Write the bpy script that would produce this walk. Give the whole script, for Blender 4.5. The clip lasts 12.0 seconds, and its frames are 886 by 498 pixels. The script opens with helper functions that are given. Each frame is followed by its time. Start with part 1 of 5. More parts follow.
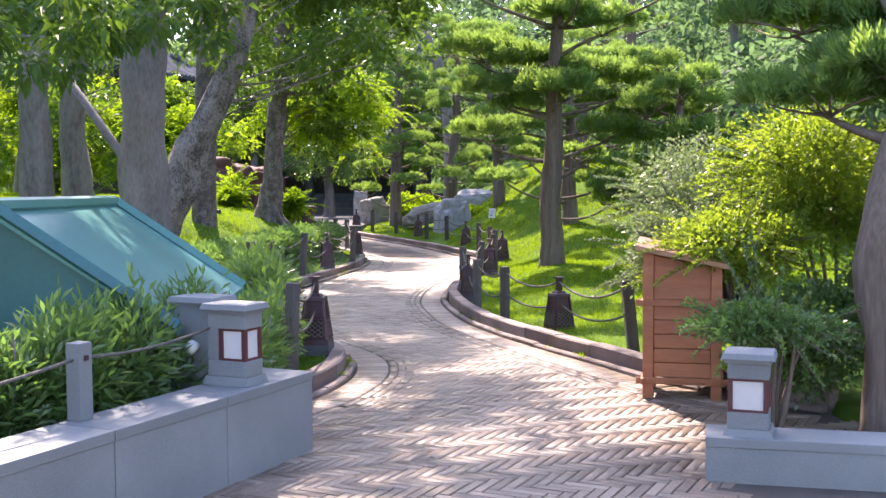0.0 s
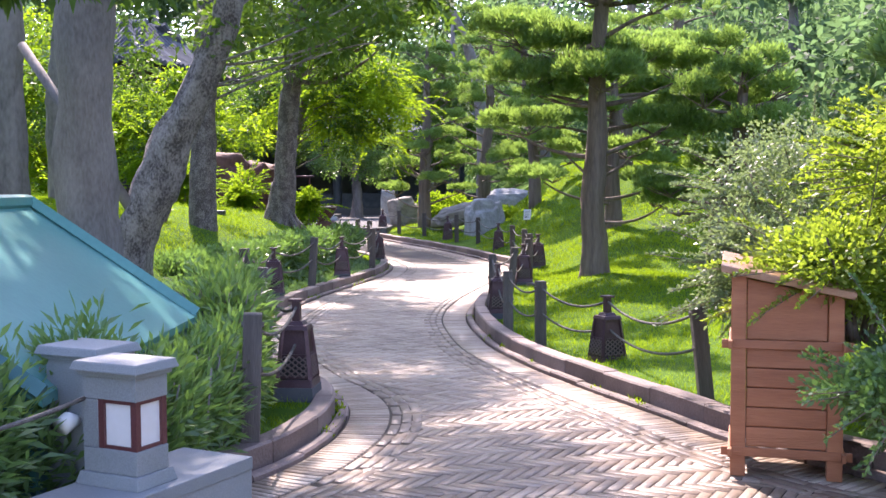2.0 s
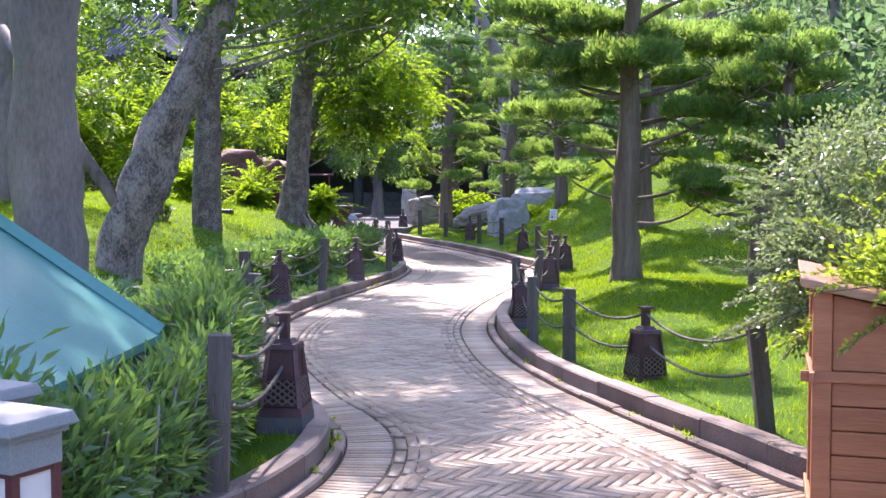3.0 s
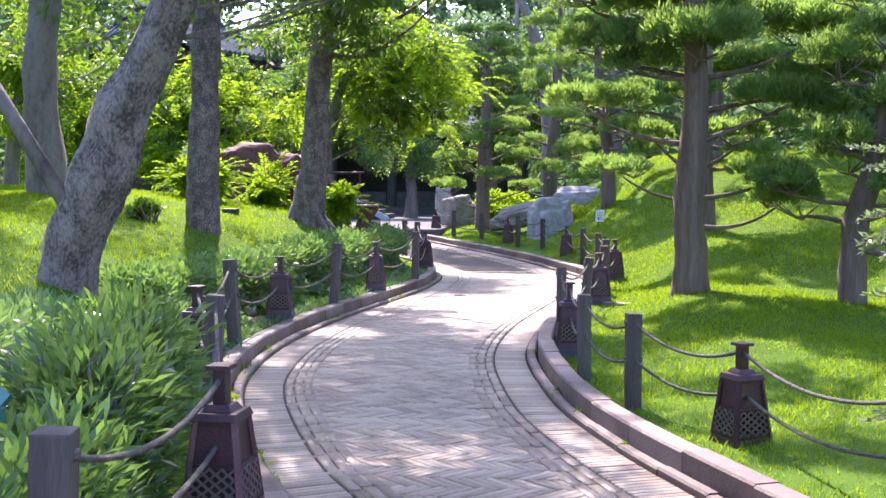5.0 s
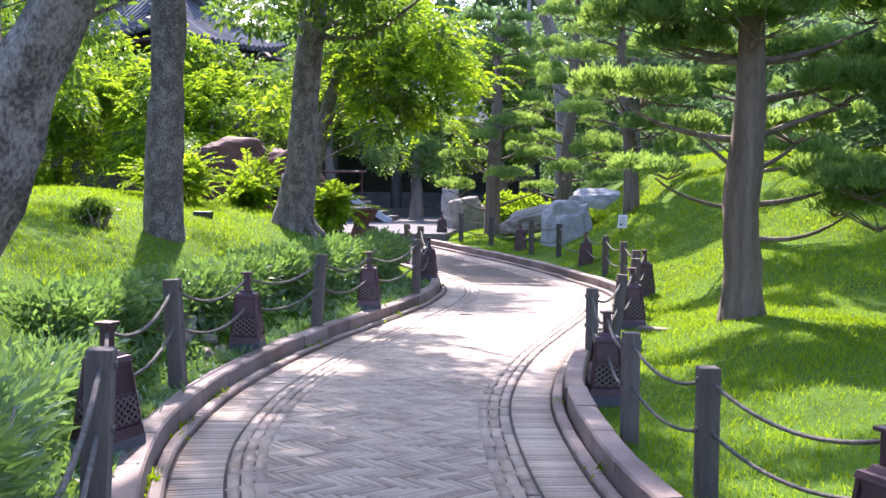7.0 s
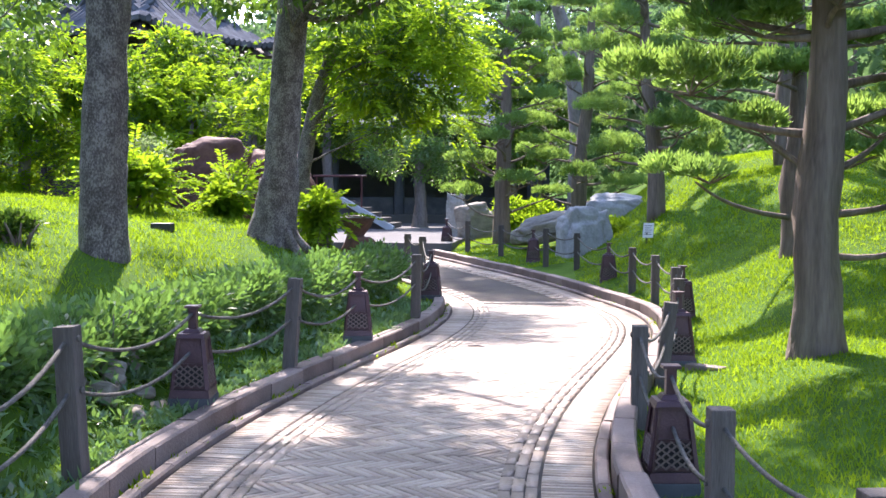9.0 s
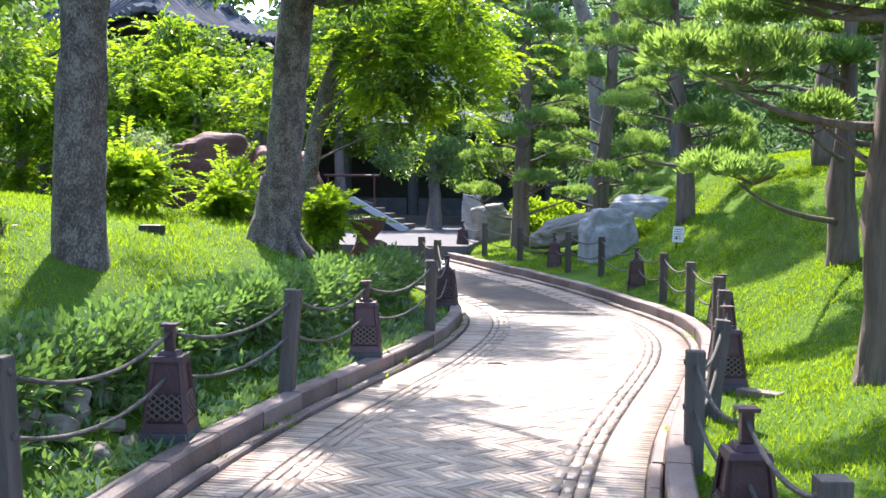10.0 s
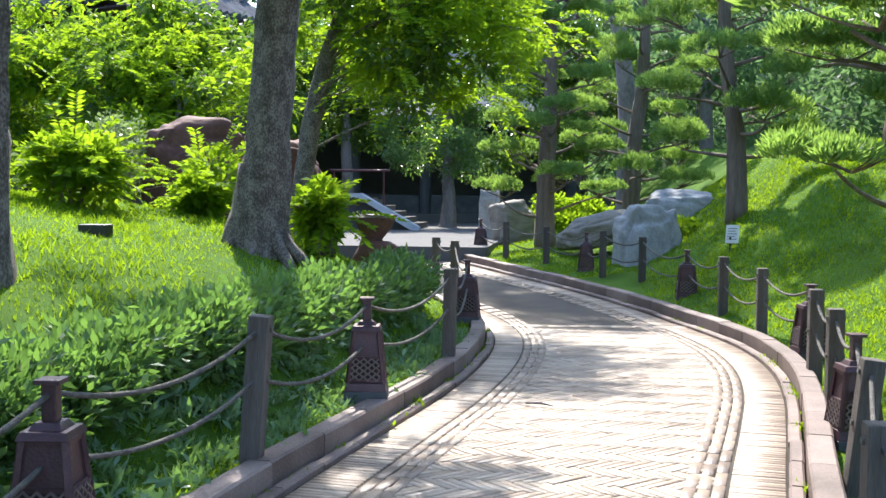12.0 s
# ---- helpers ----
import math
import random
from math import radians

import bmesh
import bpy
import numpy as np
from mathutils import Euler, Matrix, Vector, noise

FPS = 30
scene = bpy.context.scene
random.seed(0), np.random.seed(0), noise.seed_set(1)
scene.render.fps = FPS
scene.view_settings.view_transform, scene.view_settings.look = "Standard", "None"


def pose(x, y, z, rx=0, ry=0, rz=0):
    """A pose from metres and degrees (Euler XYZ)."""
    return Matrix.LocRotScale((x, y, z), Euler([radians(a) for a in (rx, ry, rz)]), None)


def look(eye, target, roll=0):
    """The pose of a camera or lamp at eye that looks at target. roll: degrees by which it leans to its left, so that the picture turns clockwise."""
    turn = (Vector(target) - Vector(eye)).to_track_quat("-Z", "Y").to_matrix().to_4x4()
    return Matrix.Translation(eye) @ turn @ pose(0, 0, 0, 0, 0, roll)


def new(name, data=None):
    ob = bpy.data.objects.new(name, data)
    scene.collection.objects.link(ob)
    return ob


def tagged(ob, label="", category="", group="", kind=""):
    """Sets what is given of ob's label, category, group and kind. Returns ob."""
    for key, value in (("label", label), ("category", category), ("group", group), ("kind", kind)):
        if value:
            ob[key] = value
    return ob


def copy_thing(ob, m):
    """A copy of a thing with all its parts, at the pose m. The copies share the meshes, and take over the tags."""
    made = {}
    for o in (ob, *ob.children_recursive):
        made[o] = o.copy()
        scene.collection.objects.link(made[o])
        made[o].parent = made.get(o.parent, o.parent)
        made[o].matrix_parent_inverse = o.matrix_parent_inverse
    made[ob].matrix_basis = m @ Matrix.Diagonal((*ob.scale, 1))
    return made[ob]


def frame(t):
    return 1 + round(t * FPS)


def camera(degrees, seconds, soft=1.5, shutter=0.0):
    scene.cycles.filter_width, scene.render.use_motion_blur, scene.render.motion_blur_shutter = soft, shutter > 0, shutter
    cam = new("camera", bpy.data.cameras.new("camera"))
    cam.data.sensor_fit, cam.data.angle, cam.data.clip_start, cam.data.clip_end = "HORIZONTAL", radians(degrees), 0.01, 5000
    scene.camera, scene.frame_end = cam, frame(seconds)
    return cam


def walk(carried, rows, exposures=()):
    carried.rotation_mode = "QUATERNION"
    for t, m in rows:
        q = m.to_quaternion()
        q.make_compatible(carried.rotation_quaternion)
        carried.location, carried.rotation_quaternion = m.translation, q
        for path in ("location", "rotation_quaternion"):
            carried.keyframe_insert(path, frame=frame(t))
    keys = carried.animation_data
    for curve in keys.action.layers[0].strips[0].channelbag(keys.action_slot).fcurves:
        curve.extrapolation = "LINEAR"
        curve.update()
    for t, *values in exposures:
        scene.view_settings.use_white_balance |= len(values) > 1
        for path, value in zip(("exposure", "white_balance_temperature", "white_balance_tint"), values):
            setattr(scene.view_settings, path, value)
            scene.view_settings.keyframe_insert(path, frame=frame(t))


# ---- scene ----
cam = camera(45.7, 12.0)
PATH = [
    (0, (0.044, -0.002, 1.473), (0.044, 1.995, 1.361), -0.4),
    (0.5, (0.057, 0.501, 1.461), (0.027, 2.498, 1.349), -0.4),
    (1, (0.109, 0.99, 1.452), (0.055, 2.986, 1.341), -0.4),
    (1.5, (0.14, 1.478, 1.457), (0.078, 3.474, 1.345), -0.4),
    (2, (0.166, 1.988, 1.462), (0.097, 3.984, 1.35), -0.3),
    (2.5, (0.202, 2.496, 1.459), (0.113, 4.49, 1.346), -0.3),
    (3, (0.193, 3.023, 1.436), (0.077, 5.017, 1.324), -0.2),
    (5, (0.154, 5.032, 1.402), (-0.036, 7.02, 1.29), -0.0),
    (5.5, (0.118, 5.535, 1.406), (-0.079, 7.522, 1.294), 0.1),
    (6, (0.095, 6.026, 1.416), (-0.105, 8.013, 1.305), 0.2),
    (6.5, (0.024, 6.511, 1.416), (-0.176, 8.498, 1.306), 0.4),
    (7, (-0.004, 6.964, 1.416), (-0.208, 8.951, 1.305), 0.5),
    (9, (-0.187, 8.903, 1.443), (-0.402, 10.888, 1.34), 0.3),
    (9.5, (-0.237, 9.406, 1.443), (-0.463, 11.39, 1.34), 0.5),
    (10, (-0.33, 9.884, 1.441), (-0.571, 11.866, 1.339), 0.6),
    (10.5, (-0.417, 10.392, 1.417), (-0.672, 12.374, 1.316), 0.6),
    (11, (-0.524, 10.898, 1.409), (-0.784, 12.878, 1.307), 0.6),
    (11.5, (-0.593, 11.388, 1.401), (-0.855, 13.368, 1.298), 0.5),
    (12, (-0.657, 11.902, 1.385), (-0.92, 13.882, 1.28), 0.5),
]
EXPOSURE = [(0, 2.42, 6900, 28), (3, 2.42, 6350, 31), (5.5, 2.48, 6250, 30), (9.5, 2.46, 6250, 22), (12, 2.2, 6200, 11)]
walk(cam, [(t, look(eye, target, roll)) for t, eye, target, roll in PATH], EXPOSURE)


# ---------- world and sun ----------
SUN_AZ, SUN_EL = -16.0, 48.0      # degrees from +y towards +x, and above the horizon
world = bpy.data.worlds.new("world")
scene.world = world
world.use_nodes = True
wn = world.node_tree.nodes
sky = wn.new("ShaderNodeTexSky")
sky.sky_type = 'NISHITA'
sky.sun_disc = False
sky.sun_elevation = radians(SUN_EL)
sky.sun_rotation = radians(SUN_AZ)
wn["Background"].inputs["Strength"].default_value = 0.15
world.node_tree.links.new(sky.outputs["Color"], wn["Background"].inputs["Color"])
sun_data = bpy.data.lights.new("sun", 'SUN')
sun_data.energy, sun_data.angle, sun_data.color = 2.6, radians(1.0), (1.0, 0.93, 0.80)
sun = new("sun", sun_data)
sun_dir = Vector((math.sin(radians(SUN_AZ)) * math.cos(radians(SUN_EL)), math.cos(radians(SUN_AZ)) * math.cos(radians(SUN_EL)), math.sin(radians(SUN_EL))))
sun.matrix_world = look(sun_dir * 60, (0, 0, 0))


# ---------- materials ----------
def material(name, ramp, scale=8.0, rough=0.7, bump=0.3, bump_scale=40.0, metal=0.0, island=0.0, objrand=0.0, spec=0.5, stretch=(1, 1, 1), fine=0.35, distort=0.0):
    """Two noises (broad stains, fine grain) through a colour ramp, with bump."""
    m = bpy.data.materials.new(name)
    m.use_nodes = True
    nt = m.node_tree
    n, l = nt.nodes, nt.links
    b = n["Principled BSDF"]
    tc = n.new("ShaderNodeTexCoord")
    mp = n.new("ShaderNodeMapping")
    mp.inputs["Scale"].default_value = stretch
    l.new(tc.outputs["Object"], mp.inputs["Vector"])
    geo = n.new("ShaderNodeNewGeometry")
    n1 = n.new("ShaderNodeTexNoise")
    n1.inputs["Scale"].default_value, n1.inputs["Detail"].default_value, n1.inputs["Distortion"].default_value = scale, 6, distort
    n2 = n.new("ShaderNodeTexNoise")
    n2.inputs["Scale"].default_value, n2.inputs["Detail"].default_value = bump_scale, 5
    l.new(mp.outputs[0], n1.inputs["Vector"])
    l.new(mp.outputs[0], n2.inputs["Vector"])
    mix = n.new("ShaderNodeMath")
    mix.operation = 'MULTIPLY_ADD'
    mix.inputs[1].default_value = fine
    l.new(n2.outputs[0], mix.inputs[0])
    sc = n.new("ShaderNodeMath")
    sc.operation = 'MULTIPLY'
    sc.inputs[1].default_value = 1 - fine
    l.new(n1.outputs[0], sc.inputs[0])
    l.new(sc.outputs[0], mix.inputs[2])
    last = mix.outputs[0]
    for amount, socket in ((island, geo.outputs["Random Per Island"]), (objrand, None)):
        if amount:
            if socket is None:
                socket = n.new("ShaderNodeObjectInfo").outputs["Random"]
            a = n.new("ShaderNodeMath")
            a.operation = 'MULTIPLY_ADD'
            a.inputs[1].default_value = amount
            l.new(socket, a.inputs[0])
            s2 = n.new("ShaderNodeMath")
            s2.operation = 'SUBTRACT'
            s2.inputs[1].default_value = amount / 2
            l.new(last, s2.inputs[0])
            l.new(s2.outputs[0], a.inputs[2])
            last = a.outputs[0]
    cr = n.new("ShaderNodeValToRGB")
    e = cr.color_ramp.elements
    while len(e) < len(ramp):
        e.new(0.5)
    for el, (p, c) in zip(e, ramp):
        el.position, el.color = p, (*c, 1)
    l.new(last, cr.inputs[0])
    l.new(cr.outputs[0], b.inputs["Base Color"])
    b.inputs["Roughness"].default_value = rough
    b.inputs["Metallic"].default_value = metal
    b.inputs["Specular IOR Level"].default_value = spec
    bp = n.new("ShaderNodeBump")
    bp.inputs["Strength"].default_value, bp.inputs["Distance"].default_value = bump, 0.01
    l.new(n2.outputs[0], bp.inputs["Height"])
    l.new(bp.outputs[0], b.inputs["Normal"])
    return m


def leaf_material(name, dark, light, through_colour, amount=0.35, rough=0.45, patch=0.8, spec=0.5):
    """Leaf: glossy front, light shining through; colour varies leaf by leaf and in patches."""
    m = bpy.data.materials.new(name)
    m.use_nodes = True
    nt = m.node_tree
    n, l = nt.nodes, nt.links
    b, out = n["Principled BSDF"], n["Material Output"]
    geo = n.new("ShaderNodeNewGeometry")
    tc = n.new("ShaderNodeTexCoord")
    nz = n.new("ShaderNodeTexNoise")
    nz.inputs["Scale"].default_value, nz.inputs["Detail"].default_value = patch, 3
    l.new(tc.outputs["Object"], nz.inputs["Vector"])
    a = n.new("ShaderNodeMath")
    a.operation = 'MULTIPLY_ADD'
    a.inputs[1].default_value = 0.55
    l.new(geo.outputs["Random Per Island"], a.inputs[0])
    s = n.new("ShaderNodeMath")
    s.operation = 'SUBTRACT'
    s.inputs[1].default_value = 0.25
    l.new(nz.outputs[0], s.inputs[0])
    l.new(s.outputs[0], a.inputs[2])
    mixc = n.new("ShaderNodeMix")
    mixc.data_type = 'RGBA'
    mixc.inputs["A"].default_value, mixc.inputs["B"].default_value = (*dark, 1), (*light, 1)
    l.new(a.outputs[0], mixc.inputs["Factor"])
    l.new(mixc.outputs["Result"], b.inputs["Base Color"])
    b.inputs["Roughness"].default_value = rough
    b.inputs["Specular IOR Level"].default_value = spec
    t = n.new("ShaderNodeBsdfTranslucent")
    t.inputs["Color"].default_value = (*through_colour, 1)
    ms = n.new("ShaderNodeMixShader")
    ms.inputs[0].default_value = amount
    l.new(b.outputs[0], ms.inputs[1])
    l.new(t.outputs[0], ms.inputs[2])
    l.new(ms.outputs[0], out.inputs["Surface"])
    return m


def tight(*colours):
    """A ramp with harder steps, for blotched and speckled surfaces."""
    k = len(colours)
    return [(0.40 + 0.2 * i / max(1, k - 1), c) for i, c in enumerate(colours)]


def ramp(*colours):
    k = len(colours)
    return [(0.25 + 0.5 * i / max(1, k - 1), c) for i, c in enumerate(colours)]


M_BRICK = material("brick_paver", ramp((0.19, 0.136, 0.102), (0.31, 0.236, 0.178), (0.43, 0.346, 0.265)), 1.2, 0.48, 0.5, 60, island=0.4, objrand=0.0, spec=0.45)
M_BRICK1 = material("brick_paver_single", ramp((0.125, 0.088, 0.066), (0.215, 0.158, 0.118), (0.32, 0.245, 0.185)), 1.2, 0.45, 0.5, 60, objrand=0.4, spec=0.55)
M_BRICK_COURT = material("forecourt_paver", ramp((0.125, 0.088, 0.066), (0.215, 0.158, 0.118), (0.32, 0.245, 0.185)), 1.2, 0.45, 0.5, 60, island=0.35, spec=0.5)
M_JOINT = material("joint_sand", ramp((0.045, 0.036, 0.031), (0.085, 0.07, 0.058), (0.12, 0.105, 0.07)), 3, 0.9, 0.6, 90)
M_KERB = material("kerb_stone", ramp((0.085, 0.058, 0.05), (0.175, 0.125, 0.110), (0.27, 0.205, 0.182)), 3.0, 0.65, 0.5, 70, objrand=0.25)
M_GRANITE = material("granite", ramp((0.13, 0.142, 0.148), (0.19, 0.206, 0.214), (0.26, 0.28, 0.29)), 2.0, 0.6, 0.25, 220, objrand=0.15, fine=0.55)
M_TURF = material("turf", ramp((0.035, 0.066, 0.010), (0.065, 0.135, 0.016), (0.10, 0.18, 0.022)), 1.6, 0.95, 0.9, 120, spec=0.1)
M_BARK = material("grey_bark", ramp((0.05, 0.043, 0.042), (0.185, 0.163, 0.157), (0.30, 0.268, 0.258)), 2.2, 0.9, 1.0, 22, stretch=(1, 1, 0.45), distort=1.0)
M_BARK_BLOTCH = material("blotched_bark", ramp((0.085, 0.070, 0.064), (0.18, 0.155, 0.143), (0.27, 0.238, 0.222)), 4.0, 0.9, 1.0, 40, stretch=(1.4, 1.4, 0.5), distort=0.5, fine=0.5)
M_BARK_KNOT = material("knotted_bark", tight((0.06, 0.05, 0.047), (0.17, 0.148, 0.14), (0.27, 0.24, 0.226)), 6.0, 0.9, 1.0, 45, stretch=(1, 1, 0.7), distort=0.5, fine=0.5)
M_BARK_SPECK = material("speckled_bark", tight((0.06, 0.047, 0.044), (0.125, 0.103, 0.096), (0.235, 0.205, 0.19)), 9, 0.9, 1.0, 60, stretch=(1.2, 1.2, 0.8), distort=0.5, fine=0.58)
M_BARK_PINE = material("pine_bark", ramp((0.045, 0.033, 0.026), (0.15, 0.112, 0.088), (0.26, 0.205, 0.165)), 3.5, 0.92, 1.0, 30, stretch=(1.6, 1.6, 0.18), distort=0.6)
M_POST = material("weathered_timber", ramp((0.04, 0.033, 0.030), (0.09, 0.075, 0.068), (0.165, 0.142, 0.130)), 5, 0.8, 0.6, 60, stretch=(3, 3, 0.25), objrand=0.2)
M_IRON = material("dark_purple_iron", ramp((0.045, 0.022, 0.028), (0.075, 0.038, 0.047), (0.12, 0.07, 0.08)), 6, 0.42, 0.25, 90, metal=0.35)
# near-black: the shade inside the lamps is put into the colour
M_LAMP_HOLLOW = material("unlit_lamp_inside", ramp((0.012, 0.009, 0.011), (0.02, 0.016, 0.018)), 6, 0.7, 0.2, 90)
M_LATTICE = material("lattice_bars", ramp((0.12, 0.085, 0.085), (0.21, 0.16, 0.155)), 10, 0.45, 0.2, 90, metal=0.3)
M_ROPE = material("rope", ramp((0.05, 0.045, 0.04), (0.12, 0.11, 0.10), (0.22, 0.20, 0.18)), 30, 0.9, 1.0, 160)
M_CEDAR = material("orange_stained_wood", ramp((0.22, 0.07, 0.028), (0.36, 0.125, 0.052), (0.46, 0.18, 0.082)), 3, 0.5, 0.35, 40, stretch=(0.4, 2.5, 5), objrand=0.12)
M_LID = material("pale_lid_wood", ramp((0.25, 0.115, 0.055), (0.34, 0.17, 0.09), (0.42, 0.23, 0.13)), 3, 0.5, 0.35, 40, stretch=(0.6, 3, 5))
M_TEAL = material("teal_painted_metal", ramp((0.055, 0.20, 0.188), (0.075, 0.25, 0.232), (0.10, 0.29, 0.265)), 1.3, 0.33, 0.06, 30)
# the same teal, darkened for the sides turned away from the sun
M_TEAL_SHADED = material("shaded_teal", ramp((0.02, 0.10, 0.10), (0.035, 0.145, 0.145)), 2, 0.4, 0.1, 30)
M_PANE = material("milk_glass", ramp((0.55, 0.53, 0.52), (0.66, 0.64, 0.63)), 2, 0.35, 0.03, 30)
M_REDWOOD = material("dark_red_frame", ramp((0.07, 0.02, 0.02), (0.12, 0.035, 0.035)), 5, 0.5, 0.3, 60)
M_ROCK = material("pale_rock", ramp((0.15, 0.15, 0.15), (0.30, 0.305, 0.305), (0.46, 0.46, 0.455)), 2.2, 0.85, 1.0, 22, distort=1.2)
M_ROCK_TAN = material("tan_rock", ramp((0.10, 0.085, 0.07), (0.24, 0.21, 0.175), (0.36, 0.32, 0.27)), 2.5, 0.85, 1.0, 22, stretch=(1, 1, 3), distort=0.8)
M_ROCK_RED = material("red_brown_rock", ramp((0.035, 0.014, 0.012), (0.11, 0.045, 0.035), (0.17, 0.085, 0.065)), 3, 0.8, 1.0, 18, distort=1.0)
M_ROOF = material("grey_roof_tile", ramp((0.05, 0.054, 0.062), (0.085, 0.09, 0.102), (0.14, 0.145, 0.158)), 3, 0.95, 0.4, 60, objrand=0.3, spec=0.1)
# dark timber lifted to blue-grey, with the distant haze put into its colour
M_TIMBER_HAZY = material("hazy_timber", ramp((0.055, 0.06, 0.075), (0.10, 0.108, 0.132)), 3, 0.7, 0.4, 40)
M_TIMBER_BROWN = material("brown_timber", ramp((0.03, 0.022, 0.02), (0.07, 0.05, 0.045)), 3, 0.7, 0.4, 40)
M_WHITE = material("pale_stone", ramp((0.42, 0.44, 0.47), (0.58, 0.60, 0.62)), 2, 0.7, 0.2, 80)
# paving darker than its pale stone: the square's shade is in the colour
M_PLAZA = material("shaded_paving", ramp((0.08, 0.078, 0.08), (0.13, 0.125, 0.126)), 1.0, 0.92, 0.3, 60)
M_SLATE = material("dark_slate", ramp((0.05, 0.054, 0.064), (0.085, 0.09, 0.10)), 4, 0.7, 0.3, 80)
M_SIGN = material("sign_board", ramp((0.62, 0.62, 0.60), (0.75, 0.75, 0.73)), 3, 0.5, 0.1, 60)
M_BLACK = material("black_metal", ramp((0.015, 0.015, 0.016), (0.03, 0.03, 0.03)), 5, 0.5, 0.1, 60)

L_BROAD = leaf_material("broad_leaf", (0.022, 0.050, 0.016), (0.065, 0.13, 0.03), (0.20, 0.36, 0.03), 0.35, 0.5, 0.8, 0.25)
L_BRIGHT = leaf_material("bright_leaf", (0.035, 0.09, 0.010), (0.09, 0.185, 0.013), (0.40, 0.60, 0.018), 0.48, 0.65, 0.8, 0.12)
L_PINE = leaf_material("pine_needle", (0.036, 0.085, 0.042), (0.095, 0.18, 0.075), (0.40, 0.62, 0.10), 0.40, 0.5, 0.8, 0.2)
L_FAR = leaf_material("far_leaf", (0.030, 0.058, 0.032), (0.080, 0.135, 0.060), (0.21, 0.37, 0.13), 0.38, 0.65, 0.25, 0.15)
L_HEDGE = leaf_material("hedge_leaf", (0.038, 0.085, 0.036), (0.110, 0.190, 0.075), (0.26, 0.48, 0.08), 0.34, 0.32, 0.8, 0.5)
L_STRAP = leaf_material("strap_leaf", (0.075, 0.150, 0.085), (0.17, 0.285, 0.165), (0.26, 0.46, 0.08), 0.32, 0.30, 0.8, 0.7)
L_GOLD = leaf_material("golden_leaf", (0.05, 0.095, 0.018), (0.16, 0.225, 0.035), (0.42, 0.58, 0.04), 0.45, 0.5)
L_SILVER = leaf_material("silver_leaf", (0.07, 0.10, 0.06), (0.20, 0.24, 0.16), (0.30, 0.42, 0.14), 0.35, 0.4)
L_GRASS = leaf_material("grass_blade", (0.042, 0.105, 0.012), (0.105, 0.19, 0.014), (0.36, 0.54, 0.014), 0.45, 0.85, 1.2, 0.1)


# ---------- mesh helpers ----------
def link_bm(name, bm, mat, parent=None, smooth=False):
    me = bpy.data.meshes.new(name)
    bm.to_mesh(me)
    bm.free()
    if mat:
        me.materials.append(mat)
    if smooth:
        me.polygons.foreach_set("use_smooth", [True] * len(me.polygons))
    ob = new(name, me)
    if parent:
        ob.parent = parent
    return ob


def part(name, bm, mat, parent, label="", smooth=False):
    ob = link_bm(name, bm, mat, parent, smooth)
    return tagged(ob, label) if label else ob


def empty(name, m, label, category, group=""):
    ob = new(name)
    ob.matrix_basis = m
    return tagged(ob, label, category, group)


def box(x0, x1, y0, y1, z0, z1, bevel=0.0, bm=None, m=None):
    bm = bm or bmesh.new()
    r = bmesh.ops.create_cube(bm, size=1.0)
    mat = Matrix.Translation(((x0 + x1) / 2, (y0 + y1) / 2, (z0 + z1) / 2)) @ Matrix.Diagonal((x1 - x0, y1 - y0, z1 - z0, 1))
    bmesh.ops.transform(bm, matrix=(m @ mat) if m else mat, verts=r["verts"])
    if bevel:
        es = list({e for v in r["verts"] for e in v.link_edges})
        bmesh.ops.bevel(bm, geom=es, offset=bevel, segments=2, affect='EDGES', profile=0.6)
    return bm


def frustum(a0, b0, a1, b1, z0, z1, bevel=0.0, bm=None):
    """A four-sided tapered block: half sizes a0, b0 at z0 and a1, b1 at z1."""
    bm = bm or bmesh.new()
    lo = [bm.verts.new((sx * a0, sy * b0, z0)) for sx, sy in ((-1, -1), (1, -1), (1, 1), (-1, 1))]
    hi = [bm.verts.new((sx * a1, sy * b1, z1)) for sx, sy in ((-1, -1), (1, -1), (1, 1), (-1, 1))]
    fs = [bm.faces.new(lo[::-1]), bm.faces.new(hi)]
    fs += [bm.faces.new((lo[i], lo[(i + 1) % 4], hi[(i + 1) % 4], hi[i])) for i in range(4)]
    if bevel:
        es = list({e for f in fs for e in f.edges})
        bmesh.ops.bevel(bm, geom=es, offset=bevel, segments=2, affect='EDGES', profile=0.6)
    return bm


def mesh_np(name, verts, faces, mat, parent=None, smooth=False):
    me = bpy.data.meshes.new(name)
    faces = np.asarray(faces, np.int32)
    k = faces.shape[1]
    me.vertices.add(len(verts))
    me.vertices.foreach_set("co", np.asarray(verts, np.float32).ravel())
    me.loops.add(faces.size)
    me.loops.foreach_set("vertex_index", faces.ravel())
    me.polygons.add(len(faces))
    me.polygons.foreach_set("loop_start", np.arange(0, faces.size, k, dtype=np.int32))
    if smooth:
        me.polygons.foreach_set("use_smooth", np.ones(len(faces), bool))
    me.update(calc_edges=True)
    me.materials.append(mat)
    ob = new(name, me)
    if parent:
        ob.parent = parent
    return ob


rng = np.random.default_rng(7)


def unit(v):
    return v / np.maximum(1e-9, np.linalg.norm(v, axis=-1, keepdims=True))


